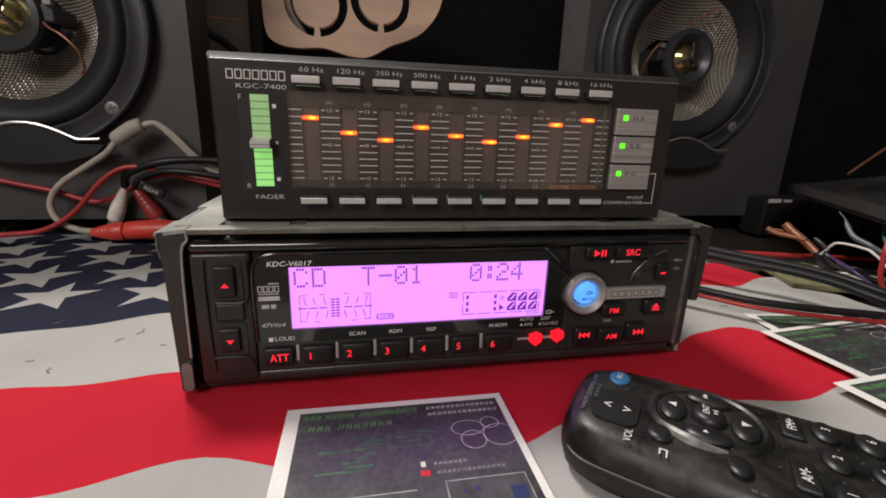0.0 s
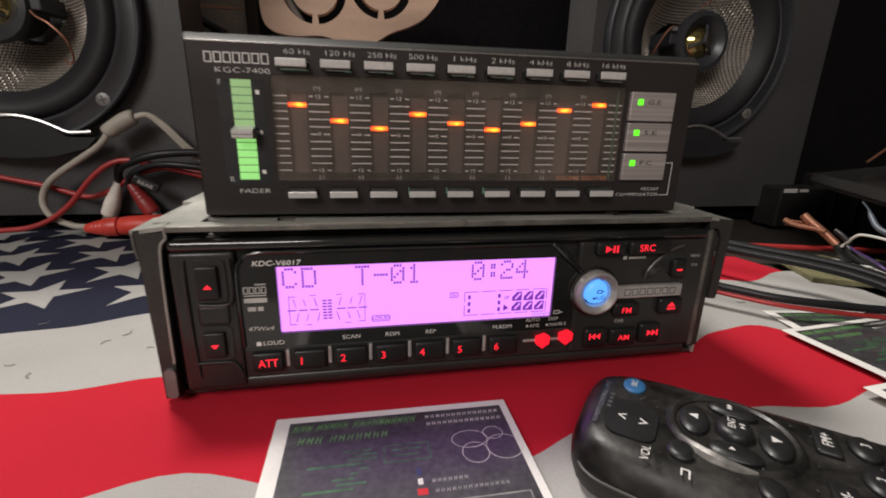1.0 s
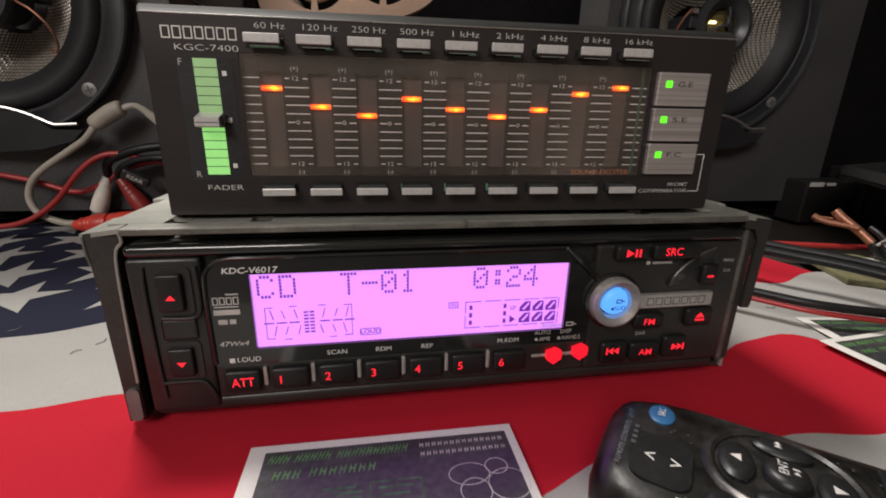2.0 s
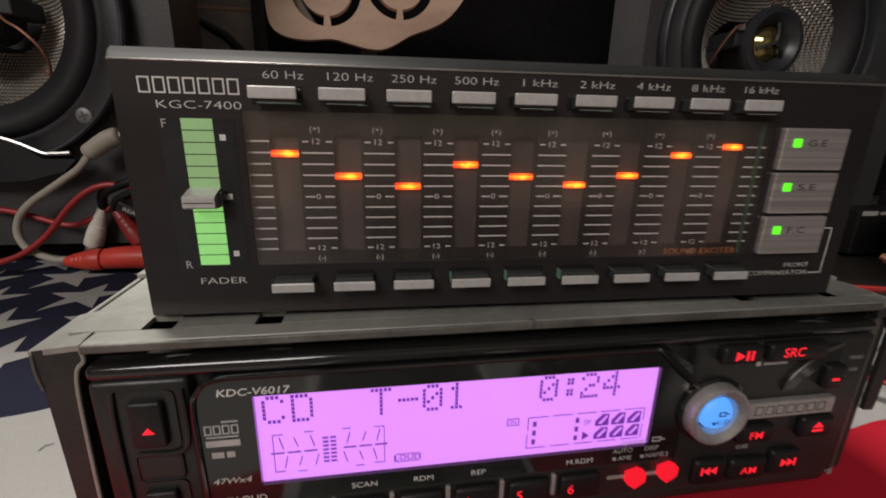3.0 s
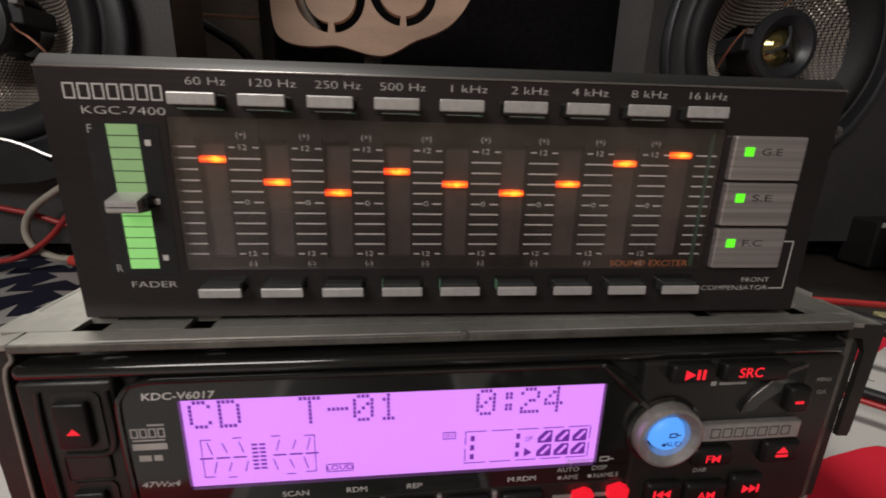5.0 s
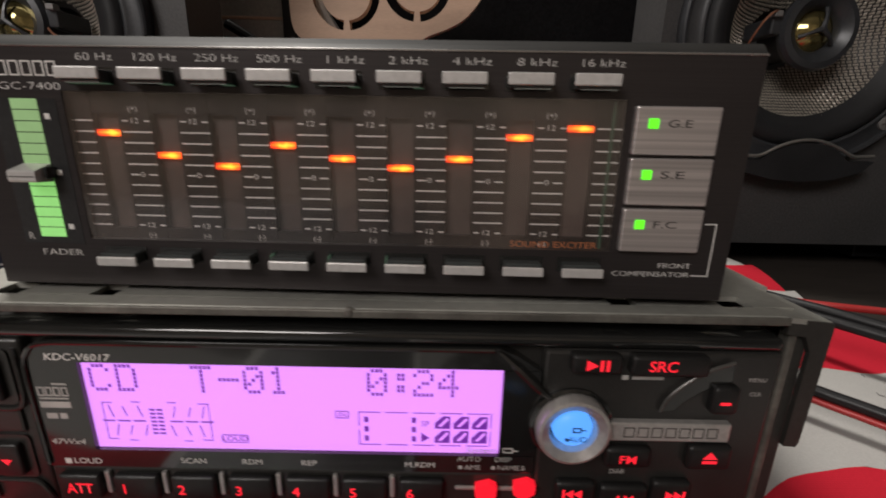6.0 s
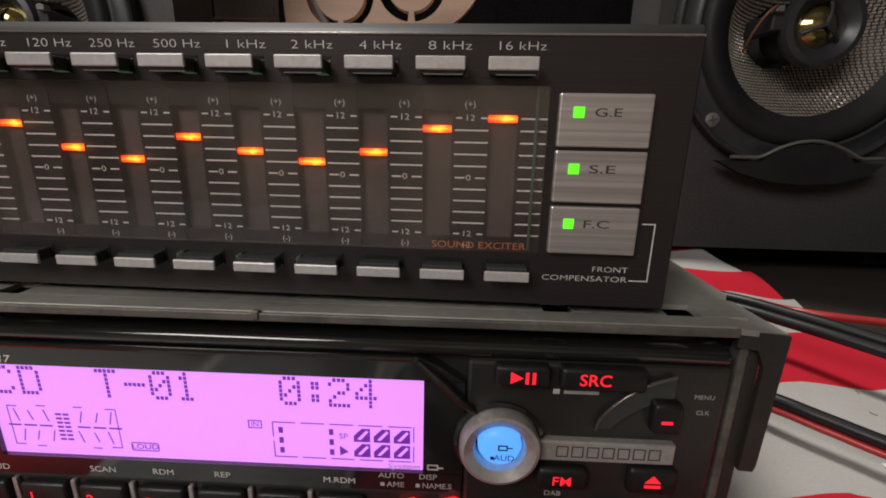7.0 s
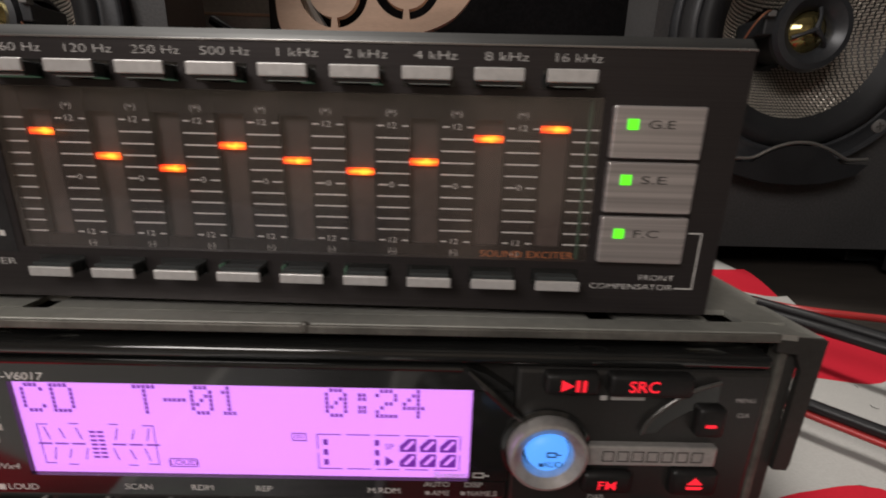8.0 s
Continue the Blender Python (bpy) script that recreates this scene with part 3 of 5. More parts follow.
def head_unit():
    t = thing("car_stereo", "black car CD receiver with violet-lit display and red-lit keys", "car stereo", (0, 0, -0.35), (0, 0.05, 0))
    part("chassis", block(-88, 84.5, 6.4, 102, 2, 50, 0.8), SLEEVE_DARK, t, "dark steel chassis")
    face = part("face_body", block(-83.6, 83.6, 0.8, 6.4, 4.5, 49.8, 1.0), FACE_PLASTIC, t, "black plastic front")
    # raised frame round the display
    part("top_ridge", block(-83.4, 83.4, -1.9, 3.4, 47.0, 50.0, 1.25, 4), FACE_GLOSS, t, "glossy rounded top ridge", True)
    part("end_panel", block(-83.4, -66.9, -1.7, 3, 4.8, 46.8, 1.0, 3), FACE_PLASTIC, t, "", True)
    bm = bmesh.new()
    sheet([(-66.7, 21.5), (-56.2, 21.5), (-56.2, 42.1), (-66.4, 42.1), (-66.7, 41.0)], -1.9, 1.2, bm)
    sheet([(-66.4, 42.1), (35.8, 42.1), (31.0, 45.4), (27.4, 46.8), (-60, 46.8), (-63.4, 46.2), (-65.7, 44.0)], -1.9, 1.2, bm)
    part("display_frame", bm, FACE_GLOSS, t, "piano-black display surround")
    bm = bmesh.new()
    sheet([(28.6, 21.7), (36.2, 21.7), (36.2, 41.9), (28.6, 41.9)], -1.9, 1.2, bm)
    sheet([(-66.5, 17.2), (36.2, 17.2), (36.2, 21.5), (-66.5, 21.5)], -1.9, 1.2, bm)
    part("display_frame", bm, FACE_GLOSS, t)
    part("frame_lip", tube([(-66.4, -2.0, 18), (-66.6, -2.0, 39), (-65.4, -2.0, 44), (-62, -2.0, 46.2), (-50, -2.0, 46.5), (0, -2.0, 46.5), (26.5, -2.0, 46.5)], 0.55, 8, 6), FACE_GLOSS, t, "", True)
    part("key_panel", block(-66.8, 36.4, -1.6, 3, 7.6, 17.0, 0.5), FACE_PLASTIC, t)
    part("bottom_lip", block(-83.2, 83.2, -1.0, 5, 3.4, 7.5, 1.4, 3), FACE_PLASTIC, t, "", True)
    part("right_panel", block(36.5, 83.4, -2.0, 3, 7.6, 46.8, 0.8), FACE_PLASTIC, t)
    part("swoop", tube([(27.5, -2.2, 46.2), (31.5, -2.7, 42.6), (35.5, -3.0, 38.8), (38.2, -3.0, 36.6)], [0.4, 0.9, 0.9, 0.5], 8, 6), FACE_GLOSS, t, "", True)
    # display
    lcd = part("display", block(-56.1, 28.5, -1.1, 0.7, 21.6, 42.0), LCD_BACK, t, "pale violet backlit liquid crystal display")
    cell, y = 0.86, -1.12
    dots = []
    for ch, x in (("C", -54.6), ("D", -49.2), ("T", -34.0), ("-", -28.6), ("0", -23.6), ("1", -18.6), ("0", 1.4), (":", 5.8), ("2", 10.8), ("4", 15.9)):
        for r, row in enumerate(GLYPHS[ch].split()):
            for c, bit in enumerate(row):
                if bit == "1":
                    cx, cz = x + c * cell, 41.0 - r * 0.9
                    dots.append((cx - 0.30, cx + 0.30, cz - 0.36, cz + 0.36))
    fine(part("dot_characters", bars(dots, y), LCD_INK, lcd, "dark dot-matrix track and time figures"))
    seg = ring_bars(-53.5, -28.6, 23.6, 32.6, 0.18)[2:]
    for sx in (-1, 1):
        for i, d in enumerate((4.4, 8.0, 11.6)):
            cx = -41.0 + sx * d
            seg += [(cx - 1.45, cx + 1.45, 28.0, 28.35)]
    for k in range(7):
        for c in (-42.0, -40.3):
            seg.append((c - 0.65, c + 0.65, 25.0 + 0.95 * k, 25.45 + 0.95 * k))
    seg += [(-53.5, -51.2, 32.4, 32.6), (-53.5, -51.2, 23.6, 23.8), (-31, -28.6, 32.4, 32.6), (-31, -28.6, 23.6, 23.8), (-46.6, -44.6, 32.6, 32.8), (-38.2, -36.2, 32.6, 32.8), (-48.5, -46.5, 23.3, 23.5), (-35.4, -33.4, 23.3, 23.5)]
    seg = [(-42.6 + 0.88 * (a + 41), -42.6 + 0.88 * (b + 41), c, d) for a, b, c, d in seg]
    bm = bars(seg, y)
    for sx in (-1, 1):
        for sz in (-1, 1):
            for d, h in ((3.6, 2.6), (7.2, 2.2), (10.4, 2.8)):
                cx, cz = -42.6 + sx * 0.88 * d, 28.2 + sz * 2.3
                sheet([(cx, cz - h / 2), (cx + 0.22, cz - h / 2), (cx + 0.22 + sx * sz * 0.7, cz + h / 2), (cx + sx * sz * 0.7, cz + h / 2)], y - 0.05, y, bm)
    fine(part("sound_field_graphic", bm, LCD_INK, lcd))
    part("loud_frame", bars([(-29.6, -24.4, 23.2, 23.4), (-29.6, -24.4, 25.0, 25.2), (-29.8, -29.6, 23.4, 25.0), (-24.4, -24.2, 23.4, 25.0)], y), LCD_INK, lcd)
    letters("LOUD", 1.2, LCD_INK, lcd, -27.0, y - 0.06, 24.2, wide=1.2, bold=0.02)
    part("input_frame", bars(ring_bars(-5.6, -2.9, 29.7, 31.5, 0.2), y), LCD_INK, lcd)
    letters("IN", 1.1, LCD_INK, lcd, -4.25, y - 0.06, 30.6)
    box = []
    for i in range(5):
        a = -0.9 + i * 5.65
        box += [(a, a + 4.6, 31.2, 31.4), (a, a + 4.6, 23.3, 23.5)]
    box += [(-0.9, -0.7, 28.0, 31.4), (-0.9, -0.7, 23.3, 27.0), (26.6, 26.8, 28.0, 31.4), (26.6, 26.8, 23.3, 27.0)]
    for k in range(3):
        box += [(0.3, 1.15, 24.3 + 2.3 * k, 25.6 + 2.3 * k), (10.2, 11.05, 24.3 + 2.3 * k, 25.6 + 2.3 * k)]
    fine(part("menu_frame", bars(box, y), LCD_INK, lcd))
    bm = bmesh.new()
    for c in range(3):
        for r in range(2):
            x0, zz = 15.0 + 3.9 * c, 27.6 - 3.5 * r
            sheet([(x0, zz), (x0 + 3.2, zz), (x0 + 3.2, zz + 3.0), (x0 + 1.6, zz + 3.0), (x0, zz + 1.3)], y - 0.05, y, bm)
    sheet([(12.2, 26.5), (13.9, 25.2), (12.2, 24.2)], y - 0.05, y, bm)
    fine(part("menu_icons", bm, LCD_INK, lcd))
    bm = bmesh.new()
    for c in range(3):
        for r in range(2):
            x0, zz = 15.5 + 3.9 * c, 27.9 - 3.5 * r
            sheet([(x0 + 0.2, zz + 0.3), (x0 + 0.9, zz + 0.2), (x0 + 2.4, zz + 2.0), (x0 + 2.0, zz + 2.4)], y - 0.1, y - 0.05, bm)
    fine(part("menu_icon_marks", bm, LCD_BACK, lcd))
    letters("SP", 1.3, LCD_INK, lcd, 13.0, y - 0.06, 28.7)
    cover = part("display_cover", pane(-56.1, 28.5, -1.7, 21.6, 42.0), LCD_COVER, t, "clear display cover")
    cover.visible_shadow = False
    # printed words
    for w, x, z, h, m in (("SCAN", -36.0, 19.0, 1.35, PRINT), ("RDM", -23.6, 19.0, 1.35, PRINT), ("REP", -11.6, 19.0, 1.35, PRINT), ("M.RDM", 12.0, 19.0, 1.35, PRINT), ("LOUD", -58.4, 18.6, 1.4, PRINT)):
        letters(w, h, m, t, x, -1.96, z, wide=1.12)
    part("mark", bars([(-63.2, -61.9, 17.9, 19.2)], -1.9), PRINT, t)
    letters("KDC-V6017", 1.55, PRINT, t, -56.0, -1.96, 43.2, wide=1.2, bold=0.03, slant=0.15)
    letters("47Wx4", 1.35, PRINT_DIM, t, -61.6, -1.96, 23.4, wide=1.25, bold=0.03, slant=0.2)
    bm = bars([(-65.4, -59.2, 31.6, 33.0), (-65.2, -59.4, 33.6, 33.9), (-62.2, -59.2, 36.9, 37.3)], -1.9)
    for i in range(4):
        a = -65.4 + 1.6 * i
        bars([(a, a + 0.3, 34.3, 36.4), (a + 0.3, a + 1.1, 34.3, 34.6), (a + 0.3, a + 1.1, 36.1, 36.4), (a + 1.1, a + 1.35, 34.3, 36.4)], -1.9, 0.05, bm)
    fine(part("disc_emblem", bm, PRINT_DIM, t, "grey outlined disc emblem"))
    fine(part("print_bars", bars([(-64.6, -62.4, 29.0, 30.3), (-61.9, -60.4, 29.0, 30.3)], -1.9), PRINT_DIM, t))
    letters("System", 1.3, PRINT_DIM, t, 24.8, -1.96, 23.0, wide=1.25, slant=0.2)
    part("disc_mark", bars(ring_bars(29.4, 31.6, 22.4, 23.7, 0.3) + [(31.6, 32.6, 22.8, 23.1)], -1.9), PRINT_DIM, t)
    letters("AUTO", 1.25, PRINT_DIM, t, 22.4, -1.96, 20.7, wide=1.05)
    letters("AME", 1.25, PRINT_DIM, t, 23.2, -1.96, 18.6, wide=1.05)
    letters("DISP", 1.25, PRINT_DIM, t, 29.6, -1.96, 20.7, wide=1.05)
    letters("NAME.S", 1.25, PRINT_DIM, t, 31.4, -1.96, 18.6, wide=1.0)
    part("mark", bars([(20.2, 21.0, 18.2, 19.0), (27.2, 28.0, 18.2, 19.0)], -1.9), PRINT_DIM, t)
    # rocker keys at the end
    for z0, z1, up in ((33.6, 43.2, True), (15.6, 23.4, False)):
        zc = (z0 + z1) / 2
        part("key_well", sheet(round_rect(-77.6, -69.4, z0 - 1.3, z1 + 1.6, 1.4), -2.1, -1.5), FACE_PLASTIC, t)
        key = part("rocker_key", block(-77.0, -71.2, -3.4, -1.6, z0, z1, 0.6, 3), BTN_BLACK, t, "black rocker key", True)
        tip = zc - 0.6
        tri = [(-75.1, tip - 1.0), (-72.9, tip - 1.0), (-74.0, tip + 0.3)] if up else [(-75.1, tip + 0.9), (-72.9, tip + 0.9), (-74.0, tip - 0.4)]
        part("arrow", sheet(tri, -3.48, -3.38), GLOW_RED, key, "red-lit arrow")
    part("release_key", block(-77.5, -69.5, -2.3, -1.6, 25.6, 31.2, 0.6), FACE_PLASTIC, t)
    part("key_ridge", tube([(-68.2, -1.9, 45), (-68.0, -2.0, 38), (-68.4, -2.1, 33), (-70.5, -2.1, 31.4), (-77, -2.0, 31.6)], 0.55, 8, 5), FACE_PLASTIC, t, "", True)
    part("key_ridge", tube([(-79.5, -1.8, 13.4), (-74, -2.1, 13.6), (-70, -2.1, 13.2), (-68.4, -2.1, 11), (-67.6, -1.9, 8.5)], 0.55, 8, 5), FACE_PLASTIC, t, "", True)
    part("key_ridge", tube([(-79.6, -1.8, 45), (-79.9, -2.0, 38), (-79.8, -2.0, 20), (-79.4, -1.8, 9)], 0.5, 8, 5), FACE_PLASTIC, t, "", True)
    part("screw", turned([(0, -1.7), (0.6, -1.7), (0.9, -1.3)], 12, centre=(-69.2, 0.2, 10.6)), FACE_GLOSS, t)
    # preset keys
    def preset(x0, x1, words, cx):
        key = part("preset_key", block(x0, x1, -3.3, -1.3, 9.8, 15.9, 0.8, 3), BTN_BLACK, t, "black preset key with red-lit figure", True)
        letters(words, 2.45 if len(words) == 1 else 2.6, GLOW_RED, key, cx, -3.36, 12.6, bold=0.03, wide=1.0 if len(words) == 1 else 0.82, name="lit_figure")

    preset(-64.8, -55.9, "ATT", -60.2)
    for i in range(6):
        x = -53.2 + 12.15 * i
        preset(x, x + 9.6, str(i + 1), x + 2.4)
        part("key_divider", block(x - 2.0, x - 0.9, -2.6, -1.4, 10.8, 16.4, 0.35), TITAN, t)
    part("lamp_rail", block(19.6, 38.6, -2.0, -1.4, 12.6, 13.6, 0.4), TITAN, t)
    for x, z in ((26.2, 13.2), (34.4, 13.9)):
        part("lit_key", sheet([(x - 2.3, z + 1.6), (x + 0.6, z + 2.5), (x + 2.3, z + 1.6), (x + 2.2, z - 0.8), (x - 0.2, z - 2.5), (x - 2.3, z - 0.9)], -3.4, -1.8), GLOW_LAMP, t, "red-lit shield-shaped key")
    # volume knob and the metal bar
    c = (42.9, 0, 30.1)
    knob = part("volume_knob", turned([(7.5, -1.8), (7.5, -4.6), (7.2, -5.3), (6.6, -5.5), (4.9, -4.5), (4.5, -3.4), (4.4, -2.0)], 64, centre=c), TITAN, t, "round satin grey volume ring", True)
    part("knob_lens", turned([(0, -5.0), (2.4, -4.9), (3.6, -4.3), (4.1, -3.3), (4.1, -2.2)], 40, centre=(43.0, 0, 30.2)), GLOW_BLUE, knob, "blue-lit knob centre", True)
    letters("AUD", 1.3, INK_BLUE, knob, 43.7, -5.06, 28.6, name="knob_word")
    part("knob_mark", bars([(41.2, 41.9, 28.2, 28.9)] + ring_bars(42.5, 44.3, 30.2, 31.4, 0.28) + [(44.3, 45.2, 30.7, 30.95)], -5.02), INK_BLUE, knob)
    part("knob_skirt", turned([(8.5, -1.6), (8.5, -2.6), (7.8, -3.0), (7.6, -1.6)], 48, centre=c), FACE_GLOSS, t, "", True)
    bar = part("name_bar", block(49.6, 75.3, -3.5, -1.6, 27.2, 31.6, 0.35), TITAN, t, "satin grey metal name bar")
    fine(part("emblem", bars(emblem_bars(53.2, 73.0, 28.2, 30.6, 7, 0.24), -3.5), PRINT_DARK, bar, "dark brand mark of plain shapes"))
    # keys round the knob
    for x0, x1, z0, z1 in ((41.2, 51.0, 42.9, 47.0), (52.8, 68.0, 42.6, 47.0)):
        part("source_key", block(x0, x1, -4.4, -1.6, z0, z1, 0.8, 3), BTN_BLACK, t, "black key", True)
    part("play_mark", sheet([(44.0, 43.8), (46.2, 44.95), (44.0, 46.1)], -4.5, -4.38), GLOW_RED, t, "red-lit play mark")
    part("play_mark", bars([(46.6, 47.2, 43.8, 46.1), (47.8, 48.4, 43.8, 46.1)], -4.4, 0.08), GLOW_RED, t)
    letters("SRC", 2.3, GLOW_RED, t, 58.8, -4.46, 44.9, bold=0.03, name="lit_word")
    fine(part("print_bars", bars([(52.2, 53.4, 40.6, 41.6), (54.2, 60.5, 40.7, 41.4)], -2.0), PRINT_DIM, t))
    outer = smooth_path([Vector(p) for p in ((73.6, 0, 45.2), (68.6, 0, 43.2), (64.6, 0, 40.2), (61.6, 0, 36.8), (60.6, 0, 33.9))], 5)
    inner = smooth_path([Vector(p) for p in ((63.2, 0, 34.2), (65.4, 0, 36.6), (68.4, 0, 38.8), (71.4, 0, 40.2), (73.8, 0, 41.0))], 5)
    part("crescent", sheet([(p.x, p.z) for p in list(outer) + list(inner)], -2.75, -1.9), FACE_GLOSS, t, "piano-black crescent inlay")
    # Grey metal rim added to draw the highlight on the crescent edge.
    part("crescent_rim", tube([(p.x, -2.7, p.z) for p in list(outer)[::4]], 0.42, 10, 4), GROOVE, t, "grey rim drawing the crescent highlight", True)
    part("side_key", block(70.0, 75.2, -4.2, -1.6, 34.2, 40.4, 0.8, 3), BTN_BLACK, t, "", True)
    part("dash_mark", bars([(71.4, 73.4, 36.6, 37.2)], -4.2, 0.08), GLOW_RED, t)
    letters("MENU", 0.95, PRINT_DIM, t, 79.4, -2.08, 41.0)
    letters("CLK", 0.95, PRINT_DIM, t, 79.6, -2.08, 37.8)
    for x0, x1, z0, z1 in ((50.4, 60.0, 20.8, 25.6), (50.4, 60.6, 10.0, 16.0), (40.8, 49.4, 9.8, 16.8), (61.4, 69.6, 10.4, 17.4), (67.4, 76.6, 20.6, 26.4)):
        part("tuning_key", block(x0, x1, -4.0, -1.6, z0, z1, 1.0, 3), BTN_BLACK, t, "black key", True)
    letters("FM", 2.0, GLOW_RED, t, 55.0, -4.08, 23.0, bold=0.015, wide=1.1, name="lit_word")
    letters("AM", 2.0, GLOW_RED, t, 55.4, -4.08, 12.9, bold=0.015, wide=1.1, name="lit_word")
    letters("DAB", 1.2, PRINT_DIM, t, 54.0, -2.08, 18.4)
    bm = bmesh.new()
    for x, s in ((45.0, -1), (65.6, 1)):
        for k in (-1.4, 0.4):
            a = x + s * k
            sheet([(a, 13.0), (a, 15.2), (a + s * 1.7, 14.1)], -4.1, -4.0, bm)
        bars([(min(x + s * 2.2, x + s * 2.7), max(x + s * 2.2, x + s * 2.7), 13.0, 15.2)], -4.0, 0.1, bm)
    fine(part("skip_marks", bm, GLOW_RED, t, "red-lit skip marks"))
    bm = sheet([(70.4, 23.6), (73.4, 23.6), (71.9, 25.2)], -4.1, -4.0)
    bars([(70.4, 73.4, 22.5, 23.1)], -4.0, 0.1, bm)
    part("eject_mark", bm, GLOW_RED, t, "red-lit eject mark")


head_unit()


# ---- graphic equaliser ----
def equaliser():
    t = thing("graphic_equaliser", "black nine-band car graphic equaliser with amber lights, standing on the sleeve", "equaliser", (-1.7, 4.7, 53.85), (0, -0.2, -1.8))
    hx, top = 73.1, 47.0
    bm = bmesh.new()
    rings = []
    for x, z0, z1, y in ((hx, 1.6, top, 0.0), (hx + 0.3, 1.4, top + 0.35, 0.35), (74.9, 0.7, top + 2.5, 4.2), (75.4, 0.6, top + 2.6, 12.0)):
        rings.append([bm.verts.new((x * s, y, z)) for s, z in ((-1, z0), (1, z0), (1, z1), (-1, z1))])
    for a, b in zip(rings, rings[1:]):
        for i in range(4):
            bm.faces.new((a[i], a[(i + 1) % 4], b[(i + 1) % 4], b[i]))
    bmesh.ops.recalc_face_normals(bm, faces=bm.faces)
    bmesh.ops.bevel(bm, geom=[e for e in bm.edges if len(e.link_faces) == 2 and e.calc_face_angle() > 0.3], offset=0.35, segments=3, affect="EDGES")
    part("bezel", bm, EQ_EDGE, t, "sloping black bezel", True)
    # Bright metal tube draws the highlight along the top front edge.
    part("front_rim", tube([(-hx, -0.02, top), (-20, -0.02, top), (hx, -0.02, top)], 0.22, 6, 2), EQ_RIM, t, "thin bright rim drawing the front edge highlight", True)
    part("case", block(-75.2, 75.2, 12.0, 150, 0.9, 49.3, 0.8), EQ_CASE, t, "satin black metal case")
    wx0, wx1, wz0, wz1 = -53.2, 50.2, 11.3, 39.4
    bm = bmesh.new()
    for x0, x1, z0, z1 in ((-hx, wx0, 1.6, top), (wx1, hx, 1.6, top), (wx0, wx1, wz1, top), (wx0, wx1, 1.6, wz0)):
        block(x0, x1, 0, 4.5, z0, z1, 0, 1, bm)
    part("front_panel", bm, EQ_PANEL, t, "brushed brown-black front panel")
    win = part("window_well", block(wx0, wx1, 2.8, 4.4, wz0, wz1), EQ_SLOT, t)
    pitch, x60 = 11.22, -46.9
    zero, step = 24.15, 2.02
    edges = [wx0] + [x60 + pitch * i + s * 2.55 for i in range(9) for s in (-1, 1)] + [wx1]
    columns = list(zip(edges[::2], edges[1::2]))
    bm = bmesh.new()
    for a, b in columns:
        block(a, b, 1.4, 2.8, wz0, wz1, 0, 1, bm)
    block(wx0, wx1, 1.6, 3.6, wz0, 13.4, 0, 1, bm)
    block(wx0, wx1, 1.6, 3.6, 35.6, wz1, 0, 1, bm)
    part("scale_plate", bm, EQ_DARK, t, "dark scale plate")
    lines = []
    for i, (a, b) in enumerate(columns):
        x0, x1 = a + 0.5, b + 0.1
        if i == 0:
            x0 = b - 4.6
        if i == 9:
            x1 = a + 4.9
        mid = (x0 + x1) / 2
        for k in range(-5, 6):
            z = zero + step * k
            if 0 < i < 9 and k in (-5, 0, 5):
                gap = 1.55 if k else 0.95
                lines += [(x0 + 0.2, mid - gap, z - 0.13, z + 0.13), (mid + gap, x1 - 0.2, z - 0.13, z + 0.13)]
            else:
                lines.append((x0, x1, z - 0.13, z + 0.13))
    fine(part("scale_lines", bars(lines, 1.4, 0.04), PRINT_LINE, t, "fine white scale lines"))
    for i, (a, b) in enumerate(columns[1:9]):
        mid = (a + b) / 2
        for k in (-5, 5):
            letters("12", 1.05, PRINT, t, mid, 1.34, zero + step * k, wide=1.25, name="scale_figure")
            letters("(+)" if k > 0 else "(-)", 1.05, PRINT, t, mid, 1.34, zero + step * k + (2.2 if k > 0 else -2.0), wide=1.1, name="scale_sign")
        letters("0", 1.05, PRINT, t, mid, 1.34, zero, wide=1.35, name="scale_figure")
    letters("SOUND EXCITER", 1.3, PRINT_ORANGE, t, 39.5, 1.3, 11.95, wide=1.24)
    names = ("60 Hz", "120 Hz", "250 Hz", "500 Hz", "1 kHz", "2 kHz", "4 kHz", "8 kHz", "16 kHz")
    spans = (6.7, 7.8, 7.9, 8.1, 6.6, 6.9, 6.9, 7.0, 7.4)
    heights = (32.0, 27.9, 26.0, 30.2, 27.9, 26.3, 28.2, 32.4, 34.2)
    for i in range(9):
        x = x60 + pitch * i
        part("level_light", block(x - 2.5, x + 2.5, 1.9, 3.4, heights[i] - 0.62, heights[i] + 0.62, 0.15, 1), LED_ORANGE, t, "glowing amber-red level light")
        bx = -51.0 + 11.36 * i
        part("button_well", block(bx - 0.3, bx + 8.3, -0.12, 0.4, 40.5, 43.5), FACE_GLOSS, t)
        part("button_stem", block(bx + 0.35, bx + 7.6, -2.7, 0, 40.8, 43.0, 0.2, 1), BTN_SIDE, t)
        part("band_button", block(bx, bx + 7.8, -3.3, -2.7, 41.3, 43.3, 0.2, 2), BTN_ALU, t, "satin aluminium boost button")
        if i < 6:
            part("button_glow", block(bx + (0.9 if i == 0 else 6.2), bx + 7.9, -1.6, -0.13, 40.58, 40.74), GREEN_SEEP, t, "green light seeping under the button")
        # Pale bar paints the glint along the lower edge of the clear stem.
        part("button_edge", block(bx + 1.2, bx + 7.4, -2.5, -1.9, 40.66, 40.82), BTN_GLINT, t, "pale bar drawing the lit lower edge of the clear stem")
        part("button_well", block(bx + 0.4, bx + 8.9, -0.12, 0.4, 6.9, 9.9), FACE_GLOSS, t)
